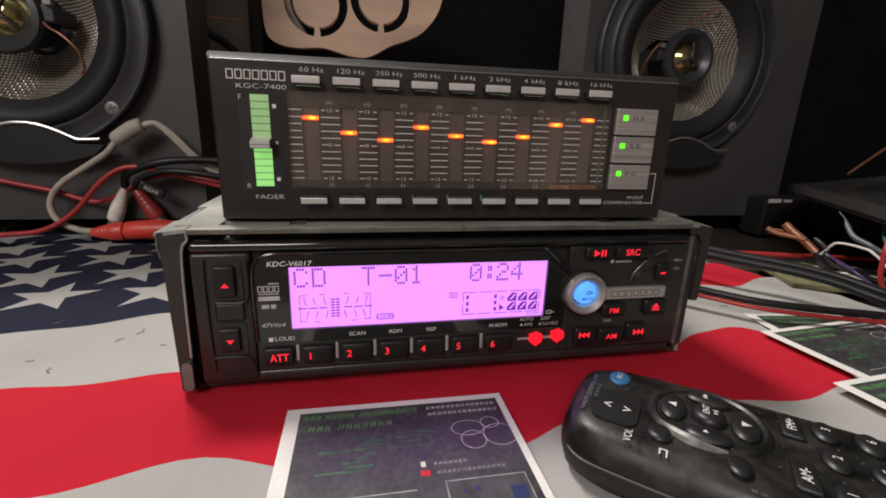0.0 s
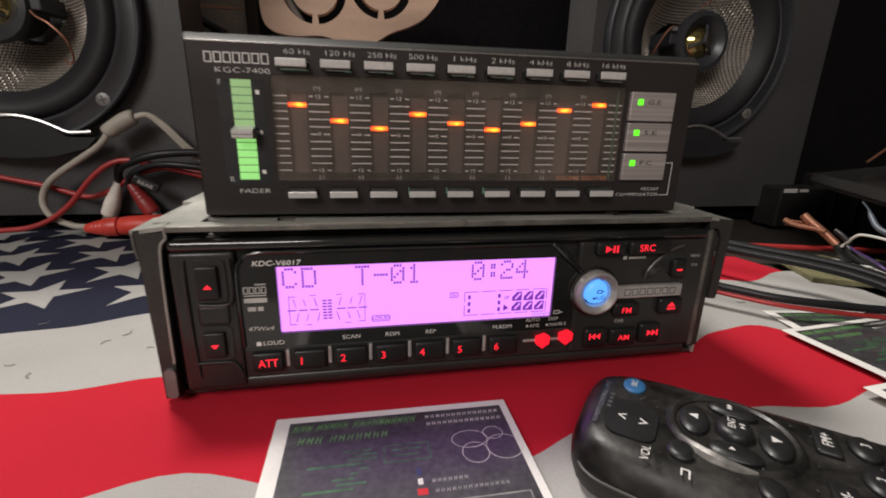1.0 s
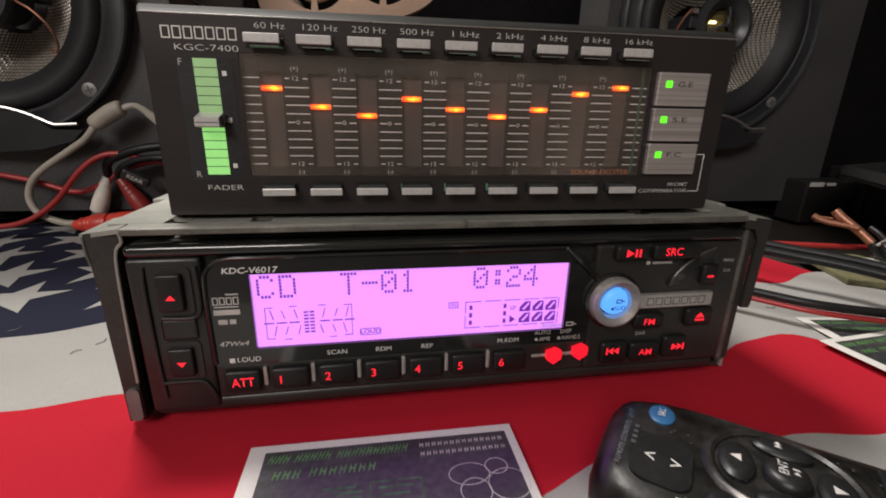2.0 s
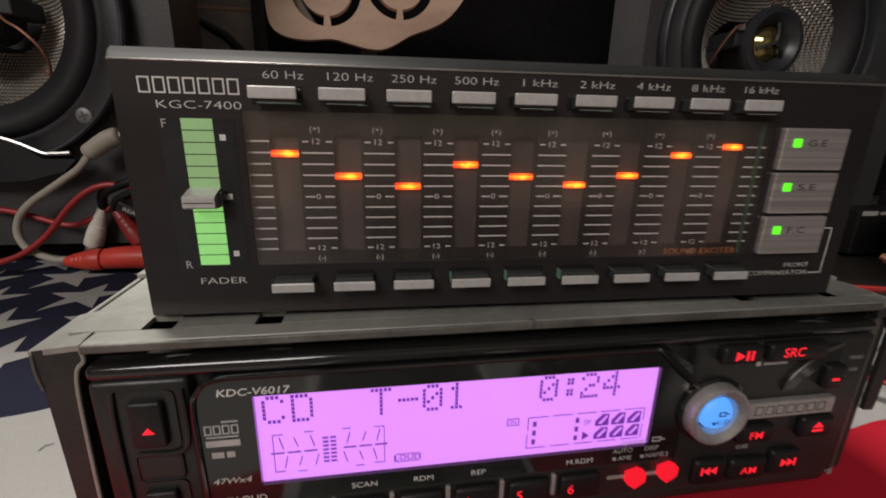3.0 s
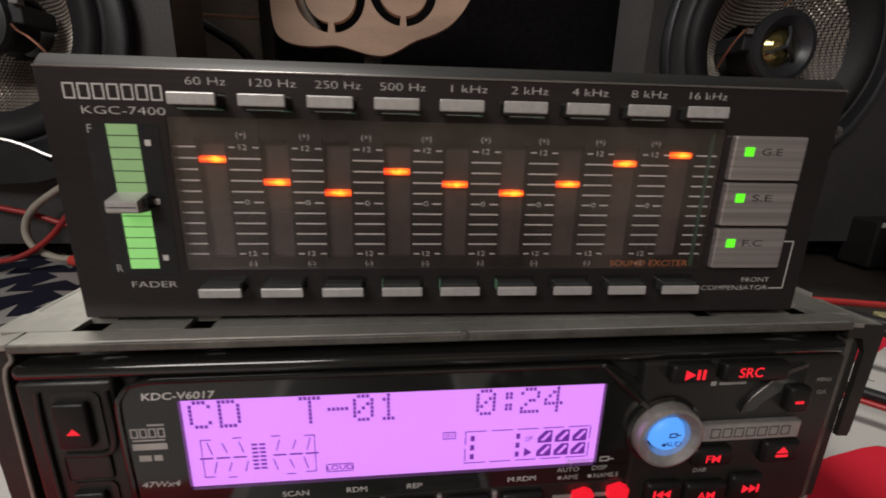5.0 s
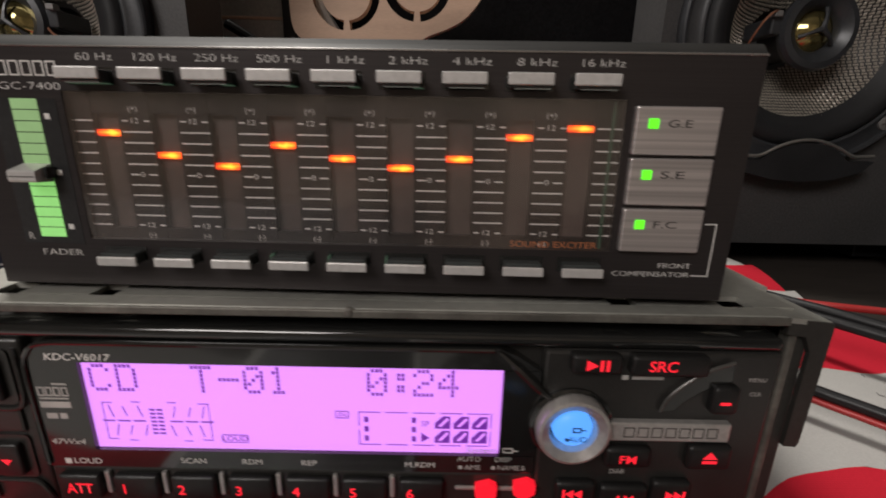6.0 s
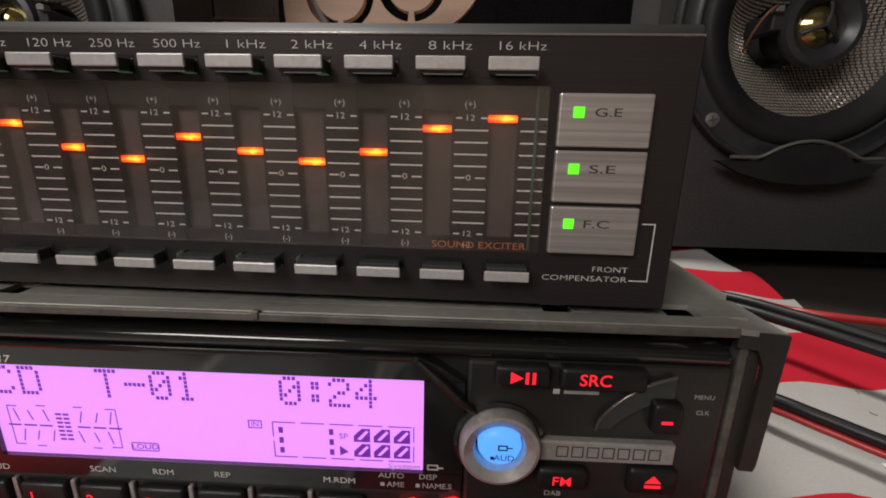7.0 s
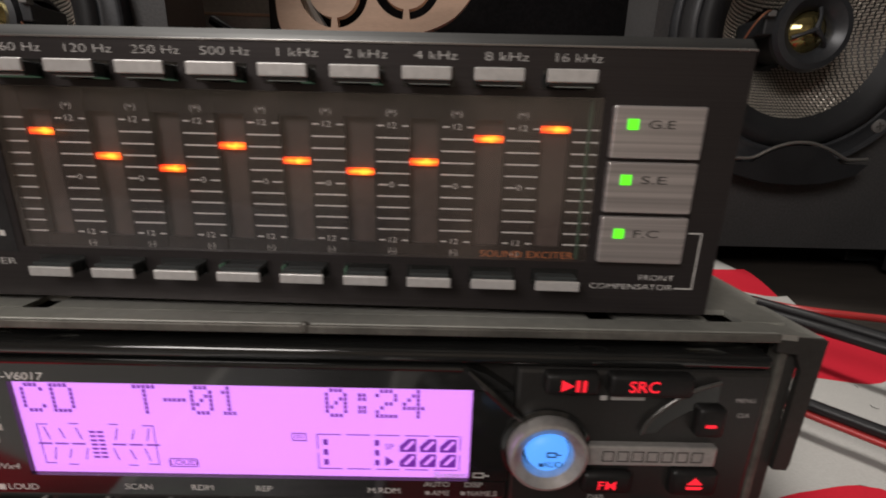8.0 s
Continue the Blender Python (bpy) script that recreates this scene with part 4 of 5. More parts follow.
        if i in (3, 4, 5):
            part("button_glow", block(bx + 0.72, bx + 0.9, -1.8, -0.13, 7.4, 9.3), GREEN_SEEP, t, "green light seeping beside the button")
        part("button_stem", block(bx + 1.1, bx + 8.3, -2.7, 0, 6.9, 9.1, 0.2, 1), BTN_SIDE, t)
        part("band_button", block(bx + 0.8, bx + 8.6, -3.3, -2.7, 6.7, 8.5, 0.2, 2), BTN_ALU, t, "satin aluminium cut button")
        letters(names[i], 1.36, PRINT, t, bx + (5.2 if i in (0, 4, 5, 6, 7, 8) else 4.9), -0.06, 45.25, span=spans[i], bold=-0.035, name="band_name")
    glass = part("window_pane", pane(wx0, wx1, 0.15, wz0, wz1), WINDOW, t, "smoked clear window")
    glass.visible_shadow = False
    # Green strip stands for green light refracted at the side of the window.
    part("window_edge", block(wx1 - 2.0, wx1 - 1.6, 0.6, 1.3, wz0 + 0.3, wz1 - 0.3), GREEN_EDGE, t, "green strip drawing light refracted at the glass edge")
    # fader
    part("fader_inset", block(-66.8, -54.6, -0.06, 0.2, 10.2, 38.0), EQ_CASE, t)
    for i in range(13):
        z = 11.6 + 2.04 * i
        part("fader_cell", block(-63.2, -58.1, -0.14, 0, z, z + 1.86), FADER_GREEN if i < 6 else FADER_DIM, t, "green-lit fader cell")
    bm = bmesh.new()
    ends = [[bm.verts.new((x, y, z)) for y, z in ((-0.2, 22.7), (-3.6, 22.9), (-3.9, 23.2), (-3.9, 24.8), (-3.6, 25.1), (-0.2, 26.1))] for x in (-63.3, -58.0)]
    bm.faces.new(ends[0])
    bm.faces.new(ends[1][::-1])
    for i in range(6):
        bm.faces.new((ends[0][i], ends[1][i], ends[1][(i + 1) % 6], ends[0][(i + 1) % 6]))
    bmesh.ops.recalc_face_normals(bm, faces=bm.faces)
    knob = part("fader_knob", bm, BTN_ALU, t, "grey wedge-shaped fader knob")
    part("knob_line", block(-63.1, -58.2, -3.96, -3.88, 23.85, 24.05), PRINT_DARK, knob)
    part("knob_side", block(-57.6, -57.1, -2.4, -0.2, 23.4, 25.6, 0.15), EQ_CASE, knob)
    fine(part("fader_marks", bars([(-57.2, -56.2, z, z + 1.05) for z in (34.3, 23.9, 13.2)], -0.06), PRINT, t))
    letters("F", 1.5, PRINT_DIM, t, -66.0, -0.1, 37.0)
    letters("R", 1.5, PRINT_DIM, t, -65.3, -0.1, 11.6)
    letters("FADER", 1.3, PRINT, t, -59.6, -0.06, 8.3, span=8.2, bold=-0.03)
    fine(part("emblem", bars(emblem_bars(-69.3, -52.9, 41.9, 44.5, 7, 0.26), 0), PRINT, t, "silver brand mark of plain shapes"))
    letters("KGC-7400", 1.35, PRINT, t, -59.9, -0.06, 40.1, span=13.6, bold=-0.03)
    # mode keys
    for words, z0, z1 in (("G.E", 29.9, 38.3), ("S.E", 20.7, 29.3), ("F.C", 11.7, 20.0)):
        key = part("mode_key", block(51.6, 66.5, -1.3, 0.2, z0, z1, 0.3, 2), ALU, t, "brushed aluminium mode key with a green light")
        part("key_light", block(53.9, 55.6, -1.45, -1.2, z1 - 3.8, z1 - 2.1), LED_GREEN, key, "green light")
        letters(words, 1.35, PRINT_DARK, key, 59.4, -1.36, z1 - 3.0, span=4.3, bold=0.01)
    part("bracket_line", bars([(67.6, 69.9, 17.0, 17.2), (69.7, 69.9, 6.6, 17.0), (66.6, 69.7, 6.6, 6.8)], 0), PRINT, t)
    letters("FRONT", 1.05, PRINT, t, 66.3, -0.06, 8.6, align="RIGHT", span=6.2, bold=-0.02)
    letters("COMPENSATOR", 1.05, PRINT, t, 66.3, -0.06, 6.8, align="RIGHT", span=15.0, bold=-0.02)
    for x in (-60, 60):
        for y in (20, 140):
            part("foot", block(x - 5, x + 5, y - 5, y + 5, -0.5 if x < 0 else -0.2, 1.0), RUBBER, t)


equaliser()


# ---- speakers ----
def speaker_box(x0, x1, cx, cz, label):
    t = thing("speaker_box", label, "speaker box", ((x0 + x1) / 2, 216, 0))
    w = (x1 - x0) / 2
    bm = bmesh.new()
    ends = [[bm.verts.new((x, y, z)) for x, z in ((-a, 14), (a, 14), (a, 330), (-a, 330))] for y, a in ((46, w), (200, w - 95))]
    bm.faces.new(ends[0])
    bm.faces.new(ends[1][::-1])
    for i in range(4):
        bm.faces.new((ends[0][i], ends[1][i], ends[1][(i + 1) % 4], ends[0][(i + 1) % 4]))
    bmesh.ops.recalc_face_normals(bm, faces=bm.faces)
    part("cabinet", bm, BOX_VINYL, t, "charcoal vinyl cabinet tapering to the back")
    bm = bmesh.new()
    hx = cx - (x0 + x1) / 2
    rect = [(-w, 14), (w, 14), (w, 330), (-w, 330)]
    hole = [(hx + 72 * math.cos(2 * math.pi * i / 64), cz + 72 * math.sin(2 * math.pi * i / 64)) for i in range(64)]
    loops = [[bm.verts.new((x, 0, z)) for x, z in lp] for lp in (rect, hole)]
    edges = [bm.edges.new((lp[i], lp[(i + 1) % len(lp)])) for lp in loops for i in range(len(lp))]
    bmesh.ops.triangle_fill(bm, use_beauty=True, use_dissolve=False, edges=edges, normal=(0, -1, 0))
    made = bmesh.ops.extrude_face_region(bm, geom=bm.faces[:])["geom"]
    bmesh.ops.translate(bm, vec=(0, 46, 0), verts=[v for v in made if isinstance(v, bmesh.types.BMVert)])
    bmesh.ops.recalc_face_normals(bm, faces=bm.faces)
    part("baffle", bm, BOX_VINYL, t, "charcoal vinyl baffle with a round opening")
    for x, y in ((-w + 25, 40), (w - 25, 40), (-w + 112, 180), (w - 112, 180)):
        part("foot", block(x - 18, x + 18, y - 18, y + 18, -1, 14, 1), RUBBER, t)
    return t


def woven_cone(t, c):
    """The woven cone: a dark dish with rows of raised silver threads crossing it."""
    r0, r1, d0, d1 = 22.0, 53.2, 41.0, 8.0
    verts, faces = [], []
    pitch, n = 2.0, 30

    def dish(x, z):
        r = math.hypot(x, z)
        f = (r - r0) / (r1 - r0)
        return d0 + (d1 - d0) * f + 3.0 * math.sin(math.pi * min(1, max(0, f))) * 0.9

    radii = [r1 + 1.5 - k * 3.2 for k in range(13)]
    part("cone", turned([(r, dish(r, 0) + 0.6) for r in radii], 64, centre=c), FIBRE_DARK, t, "dark cone dish", True)
    for i in range(-n, n + 1):
        for j in range(-n, n + 1):
            x, z = i * pitch, j * pitch
            r = math.hypot(x, z)
            if not (r0 - 3 < r < r1 - 0.6):
                continue
            wide, tall = (0.92, 0.56) if (i + j) % 2 else (0.56, 0.92)
            k = len(verts)
            for sx, sz, up in ((-1, -1, 0), (1, -1, 0), (1, 1, 0), (-1, 1, 0), (0, 0, -0.8)):
                px, pz = x + sx * wide, z + sz * tall
                verts.append(((c[0] + px) * MM, (c[1] + dish(px, pz) - 0.35 + up) * MM, (c[2] + pz) * MM))
            faces += [(k, k + 1, k + 4), (k + 1, k + 2, k + 4), (k + 2, k + 3, k + 4), (k + 3, k, k + 4)]
    me = bpy.data.meshes.new("weave")
    me.from_pydata(verts, [], faces)
    me.materials.append(FIBRE)
    ob = new("weave", me)
    ob.parent = t
    tagged(ob, "silver-grey woven fibre", kind="stuff")


def car_speaker(x, z, label, side=-1):
    t = thing("car_speaker", label, "speaker", (x, 216, z), (0, 0, 0), "coaxial car speakers")
    c = (0, -12, 0)
    part("frame_ring", turned([(82.6, 12), (83.6, 7), (83.3, 3.2), (82.3, 2.3), (80.8, 2.6), (79.9, 4.2), (73.8, 4.2), (72.6, 3.3), (70.9, 2.9), (69.5, 3.7), (68.6, 7), (62, 10)], 96, centre=c), BASKET, t, "stepped satin black frame ring", True)
    part("surround", turned([(69.6, 5.0), (67.6, 1.6), (64.2, 0.2), (60.0, 1.2), (55.6, 4.8), (52.6, 7.8), (51.0, 9.2)], 96, centre=c), RUBBER, t, "rolled rubber surround", True)
    woven_cone(t, c)
    tc = (0, -8, -1)
    tw = part("tweeter", turned([(15, 34), (15, 8), (22.5, 6.0), (23.4, 2.0), (22.0, -0.6), (18.6, -1.2), (14.0, 1.8), (12.2, 4.2), (11.8, 6.0)], 64, centre=tc), BASKET, t, "round black tweeter housing", True)
    part("dome", turned([(0, 0.2), (4.2, 0.8), (8, 2.8), (10.5, 5.4), (12.0, 6.4)], 40, centre=tc), DOME_GOLD, tw, "gold film dome", True)
    for k in range(3):
        a = radians(120 * k + 80)
        part("dome_strut", tube([(12.2 * math.cos(a), tc[1] + 1.8, tc[2] + 12.2 * math.sin(a)), (7 * math.cos(a), tc[1] - 0.8, tc[2] + 7 * math.sin(a)), (0, tc[1] - 1.4, tc[2])], [1.3, 1.0, 1.8], 6, 3), BASKET, tw)
    if side > 0:
        hook = [(22, c[1] + 6, -4), (27, c[1] + 3, -8), (34, c[1] + 1, -12), (40.5, c[1] + 2, -20), (40, c[1] + 8, -29), (33, c[1] + 16, -33), (26, c[1] + 24, -29)]
    else:
        hook = [(-24, c[1] + 8, 7), (-30, c[1] + 3, 8), (-35.5, c[1] + 3, 3), (-38, c[1] + 8, -6), (-36.5, c[1] + 16, -14)]
    part("lead_wire", tube(hook, 0.75, 8), COPPER, t, "bare copper lead wire", True)
    part("lead_wire", tube([(8, c[1] + 22, 28), (16, c[1] + 12, 36), (28, c[1] + 12, 38), (35, c[1] + 20, 33)], 0.7, 8), COPPER, t, "bare copper lead wire", True)
    part("terminal", block(min(side * 29, side * 21), max(side * 29, side * 21), c[1] + 6, c[1] + 32, -4, 6, 1), BASKET, t)
    part("solder_tag", block(min(side * 30, side * 25), max(side * 30, side * 25), c[1] + 3, c[1] + 8, 5.2, 8.6, 0.6), SCREW_GREY, t, "tinned solder tag")
    for a in (-45, -135, 45, 135):
        sx, sz = 76.8 * math.cos(radians(a)), 76.8 * math.sin(radians(a))
        screw = part("screw", turned([(0, 2.9), (3.6, 3.0), (4.2, 3.3), (4.4, 4.8)], 20, centre=(sx, c[1], sz)), SCREW_GREY if sz < 0 else BASKET, t, "grey cross-head screw", True)
        bm = block(-2.4, 2.4, 2.75, 3.2, -0.5, 0.45)
        block(-0.45, 0.45, 2.72, 3.2, -2.4, 2.4, 0, 1, bm)
        bmesh.ops.rotate(bm, verts=bm.verts, matrix=Euler((0, radians(30 + a), 0)).to_matrix())
        bmesh.ops.translate(bm, verts=bm.verts, vec=(sx, c[1], sz))
        part("slot", bm, PRINT_DARK, screw)
    # badge tongue at the bottom, edged with a steel strip
    bm = sheet([(-50, -78)] + [(-24, -78), (-16, -71.5), (-6, -68), (4, -67), (14, -68), (24, -71.5), (32, -78), (49, -78), (42, -85), (24, -90), (4, -91.5), (-16, -90), (-36, -85)], -14.0, -8.5)
    part("badge_tongue", bm, RUBBER, t, "black badge tongue")
    part("badge_strip", tube([(-43, -14.5, -75.5), (-34, -14.5, -75.5), (-25, -14.5, -75), (-15, -14.5, -69.8), (-5, -14.5, -66.4), (4, -14.5, -65.4), (13, -14.5, -66.4), (23, -14.5, -69.8), (33, -14.5, -74.6), (38, -14.5, -75), (47, -14.5, -74.5)], 1.1, 8, 6), CHROME, t, "bent steel badge strip", True)
    return t


speaker_box(-420, -143, -246.5, 145, "charcoal vinyl speaker box with a round speaker")
speaker_box(150, 372, 241.4, 150, "charcoal vinyl speaker box beside cables and scrap metal")
car_speaker(-246.5, 145, "black coaxial speaker with silver woven cone", 1)
car_speaker(241.4, 150, "black coaxial speaker with silver woven cone and gold tweeter")


# ---- behind the equaliser ----
def ply_ring():
    t = thing("ply_ring_panel", "tan plywood panel with two slotted speaker rings, leaning behind", "plywood panel", (0, 313, -4.5))
    outline = [(-110, 212), (-111, 190), (-109, 168), (-100, 159), (-82, 156.5), (-62, 158), (-47, 155), (-36, 152.5), (-23, 152), (-12, 156), (2, 164), (18, 170), (32, 178), (44, 192), (50, 208), (52, 230), (40, 258), (-30, 274), (-100, 262), (-113, 235)]
    pts = [Vector((x, 0, z)) for x, z in outline]
    line = smooth_path(pts + [pts[0]], 4)[:-1]
    bm = bmesh.new()
    # face with two arc slots cut as long thin holes
    outer = [bm.verts.new(p) for p in line]
    loops = [outer]
    for cx, cz in ((-65.0, 194.5), (-7.5, 202.0)):
        for a0, a1 in ((-84, 77), (103, 264)):
            ring = arc(cx, cz, 27.5, a0, a1, 18) + arc(cx, cz, 20, a1, a0, 18)
            loops.append([bm.verts.new((x, 0, z)) for x, z in ring])
    edges = [bm.edges.new((lp[i], lp[(i + 1) % len(lp)])) for lp in loops for i in range(len(lp))]
    bmesh.ops.triangle_fill(bm, use_beauty=True, use_dissolve=False, edges=edges, normal=(0, -1, 0))
    made = bmesh.ops.extrude_face_region(bm, geom=bm.faces[:])["geom"]
    bmesh.ops.translate(bm, vec=(0, 9, 0), verts=[v for v in made if isinstance(v, bmesh.types.BMVert)])
    bmesh.ops.recalc_face_normals(bm, faces=bm.faces)
    part("panel", bm, PLYWOOD, t)
    part("prop", block(-40, -26, 12, 30, 2, 152), EQ_CASE, t)


ply_ring()


def rear_items():
    solid("steel_strip", tube([(-93, 330, 196), (-90, 330, 184), (-85, 330, 174), (-78, 330, 163)], 4.8, 8, 4), CHROME, "polished steel strip behind the plywood panel", "metal strip", smooth=True)
    t = thing("grey_board_stack", "grey boards stacked behind the bench clutter", "boards", (-140, 360, 0))
    part("board", block(-60, 10, 0, 10, -4, 179, 1), GREY_BOARD, t)
    part("board", block(-60, 10, 12, 22, -4, 360, 1), GREY_BOARD, t)
    part("board_edge", block(-60, 10, -0.5, 10, 179, 181.5, 0.5), PLYWOOD, t, "pale raw board edge")
    solid("black_post", block(-130, -119, 350, 358, -4, 360, 1), EQ_CASE, "thin black upright post", "post")
    solid("black_lead", tube([(-178, 345, 172), (-162, 343, 163), (-146, 343, 152), (-132, 344, 128), (-126, 344, 66), (-123, 344, -1)], 4, 8), WIRE_BLACK, "thick black cable running down behind the speaker", "cable", smooth=True)
    # Dark sheet added where the room behind simply lies in darkness.
    solid("dark_backdrop", block(-440, 1700, 492, 504, -4, 620, 2), BACKDROP_DARK, "dark sheet added for the unlit room behind the speakers", "backing", "structure")


rear_items()


# ---- cables and plugs beside the radio ----
def cable(name, pts, r, mat, label):
    return solid(name, tube(pts, r, 10), mat, label, "cable", smooth=True)


def y_adapter():
    t = thing("y_adapter_cable", "beige-grey twin cable with a moulded splitter, looping over the flag", "cable", (0, 0, 0))
    part("lead", tube([(-189, 202, 71.5), (-197, 202, 62), (-207.5, 202, 54.5), (-228, 202, 40), (-235.5, 202, 27), (-231.5, 200, 16), (-219, 198, 10), (-210, 198, 9)], 2.1, 10), WIRE_GREY, t, "", True)
    part("splitter", tube([(-191.5, 202, 69.6), (-189.5, 202, 71.2), (-180, 202, 77.5), (-174.5, 202, 80.2), (-173, 202, 80.8)], [3.2, 4.9, 5.3, 4.9, 3.6], 12, 4), WIRE_GREY, t, "moulded splitter", True)
    for d in (0.0, 1.0):
        part("lead", tube([(-174.5, 202 - d, 80.5 - d), (-166, 203, 82 - 0.6 * d), (-158, 204 - 0.5 * d, 76.6 - 2.2 * d), (-150, 205 - 0.5 * d, 67.4 - 2.8 * d), (-142, 206 - d, 58.6 - 3.0 * d), (-130, 208 - d, 51 - 3.0 * d), (-110, 210 - d, 45 - 3 * d)], 1.6, 8), WIRE_GREY, t, "", True)


y_adapter()
cable("red_cable", [(-310, 212, 52), (-257, 208, 40), (-234, 207, 35), (-213, 207, 28), (-200, 207, 31), (-182, 209, 42), (-165, 210, 47), (-152, 210, 46), (-134, 210, 42), (-110, 210, 36)], 1.75, WIRE_RED, "thin red cable crossing behind the plugs")
cable("red_cable", [(-310, 194, 4), (-262, 194, 8), (-238, 194, 11), (-220, 196, 22), (-202, 197, 42), (-190, 198, 51), (-178, 199, 53), (-162, 201, 49), (-134, 204, 41), (-110, 206, 34)], 1.75, WIRE_RED, "red cable arching over the plugs")
cable("dark_cable", [(-192, 208, 38), (-189, 204, 46), (-181, 200, 51), (-161, 198, 57), (-133, 202, 58), (-100, 204, 54)], 2.6, WIRE_BLACK, "black cable leading into the white plug")
cable("dark_cable", [(-187, 208, 36), (-180, 202, 44), (-165, 198, 50), (-145, 196, 50), (-110, 200, 44)], 2.2, WIRE_BLACK, "black cable leading into the red plug")


def plug(name, a, b, mat, label, shell=True, s=1.0):
    """A phono plug along a line from its tail to its tip."""
    t = thing(name, label, "phono plug")
    a, b = Vector(a), Vector(b)
    pts = [a + (b - a) * f for f in (0, 0.12, 0.3, 0.55, 0.78, 0.8)]
    part("grip", tube(pts, [s * w for w in (2.8, 3.6, 4.8, 6.4, 6.6, 5.0)], 14, 3), mat, t, "", True)
    for f in (0.2, 0.3, 0.4):
        p = a + (b - a) * f
        r = s * (3.6 + 5.5 * (f - 0.1))
        part("rib", tube([p, p + (b - a) * 0.02, p + (b - a) * 0.04], r + 0.4, 14, 2), mat, t, "", True)
    if shell:
        part("ferrule", tube([a + (b - a) * f for f in (0.8, 0.9, 1.0)], 4.6 * s, 14, 2), STEEL, t, "nickel ferrule", True)
    return t


plug("phono_plug", (-212, 198, 8.0), (-187, 199, 9.0), PLUG_RED, "red phono plug joined to a red socket, lying on the flag")
t = thing("phono_socket", "red moulded phono socket lying on the flag", "phono socket")
part("body", tube([(-192, 198.5, 9), (-190, 198.5, 9), (-182, 198, 9.6), (-168, 197, 10), (-158, 196, 10), (-153, 196, 10)], [5.0, 6.2, 6.8, 7.0, 6.4, 4.0], 14, 3), PLUG_RED, t, "", True)
part("tail", tube([(-156, 196, 10), (-140, 196, 7), (-125, 198, 6), (-108, 200, 4)], 2.4, 10, 4), WIRE_RED, t, "", True)
plug("phono_plug", (-192, 208, 39), (-204, 208, 9), PLUG_WHITE, "ivory phono plug standing on its tip", True, 0.78)
plug("phono_plug", (-186, 208, 37), (-170, 206, 11), PLUG_DEEP, "dark red phono plug with a black tagged lead", True, 0.85)
t = thing("cable_tag", "black tape tag with white printed word on a cable", "cable tag", (-171, 198, 38), (10, 30, 8))
part("tape", block(-8, 8, -2.8, 2.8, -3.2, 3.2, 1.2), FIBRE_DARK, t)
letters("REAR", 2.6, PRINT_DIM, t, 0, -2.9, 0, wide=1.1, bold=0.03)

# ---- cables on the other side ----
cable("speaker_cable", [(95, 178, 6), (125, 140, 15), (151, 105, 20), (164, 88, 20.5), (173, 76, 20.5), (182, 65, 20), (195, 49, 19.5), (206, 33, 18), (220, 14, 13), (250, -10, 4)], 2.3, WIRE_BLACK, "thick black cable bowing over the flag")
cable("speaker_cable", [(93, 176, 4), (123.5, 138.5, 12.2), (149.5, 103.5, 17.2), (162.5, 86.5, 17.7), (171.5, 74.5, 17.7), (180.5, 63.5, 17.2), (193.5, 47.5, 16.6), (204.5, 31.5, 15), (218, 12, 10), (248, -12, 3)], 2.3, WIRE_BLACK, "thick black cable bowing over the flag")
cable("power_cable", [(94, 88, 4), (118, 62, 8), (131, 45, 10.4), (139, 36, 10.4), (152, 24, 10), (176, 14, 9), (200, 7, 8), (235, 0, 5), (280, -8, 3.5)], 1.9, WIRE_BLACK, "black cable running beside a red one above the flag")
cable("power_cable", [(94, 86.5, 2.6), (118, 60.5, 5.4), (131, 43.5, 7.6), (139, 34.5, 7.6), (152, 22.5, 7.2), (176, 12.5, 6.2), (200, 5.5, 5.2), (235, -1.5, 3), (280, -9.5, 2)], 1.15, WIRE_RED, "red cable running beside a black one above the flag")
cable("red_cable", [(194, 152, 2), (197, 138, 3.5), (205, 124, 6), (228, 114, 7), (256, 106, 7), (312, 91, 7), (420, 64, 5)], 1.8, WIRE_RED, "thin red cable stretched across the bench")


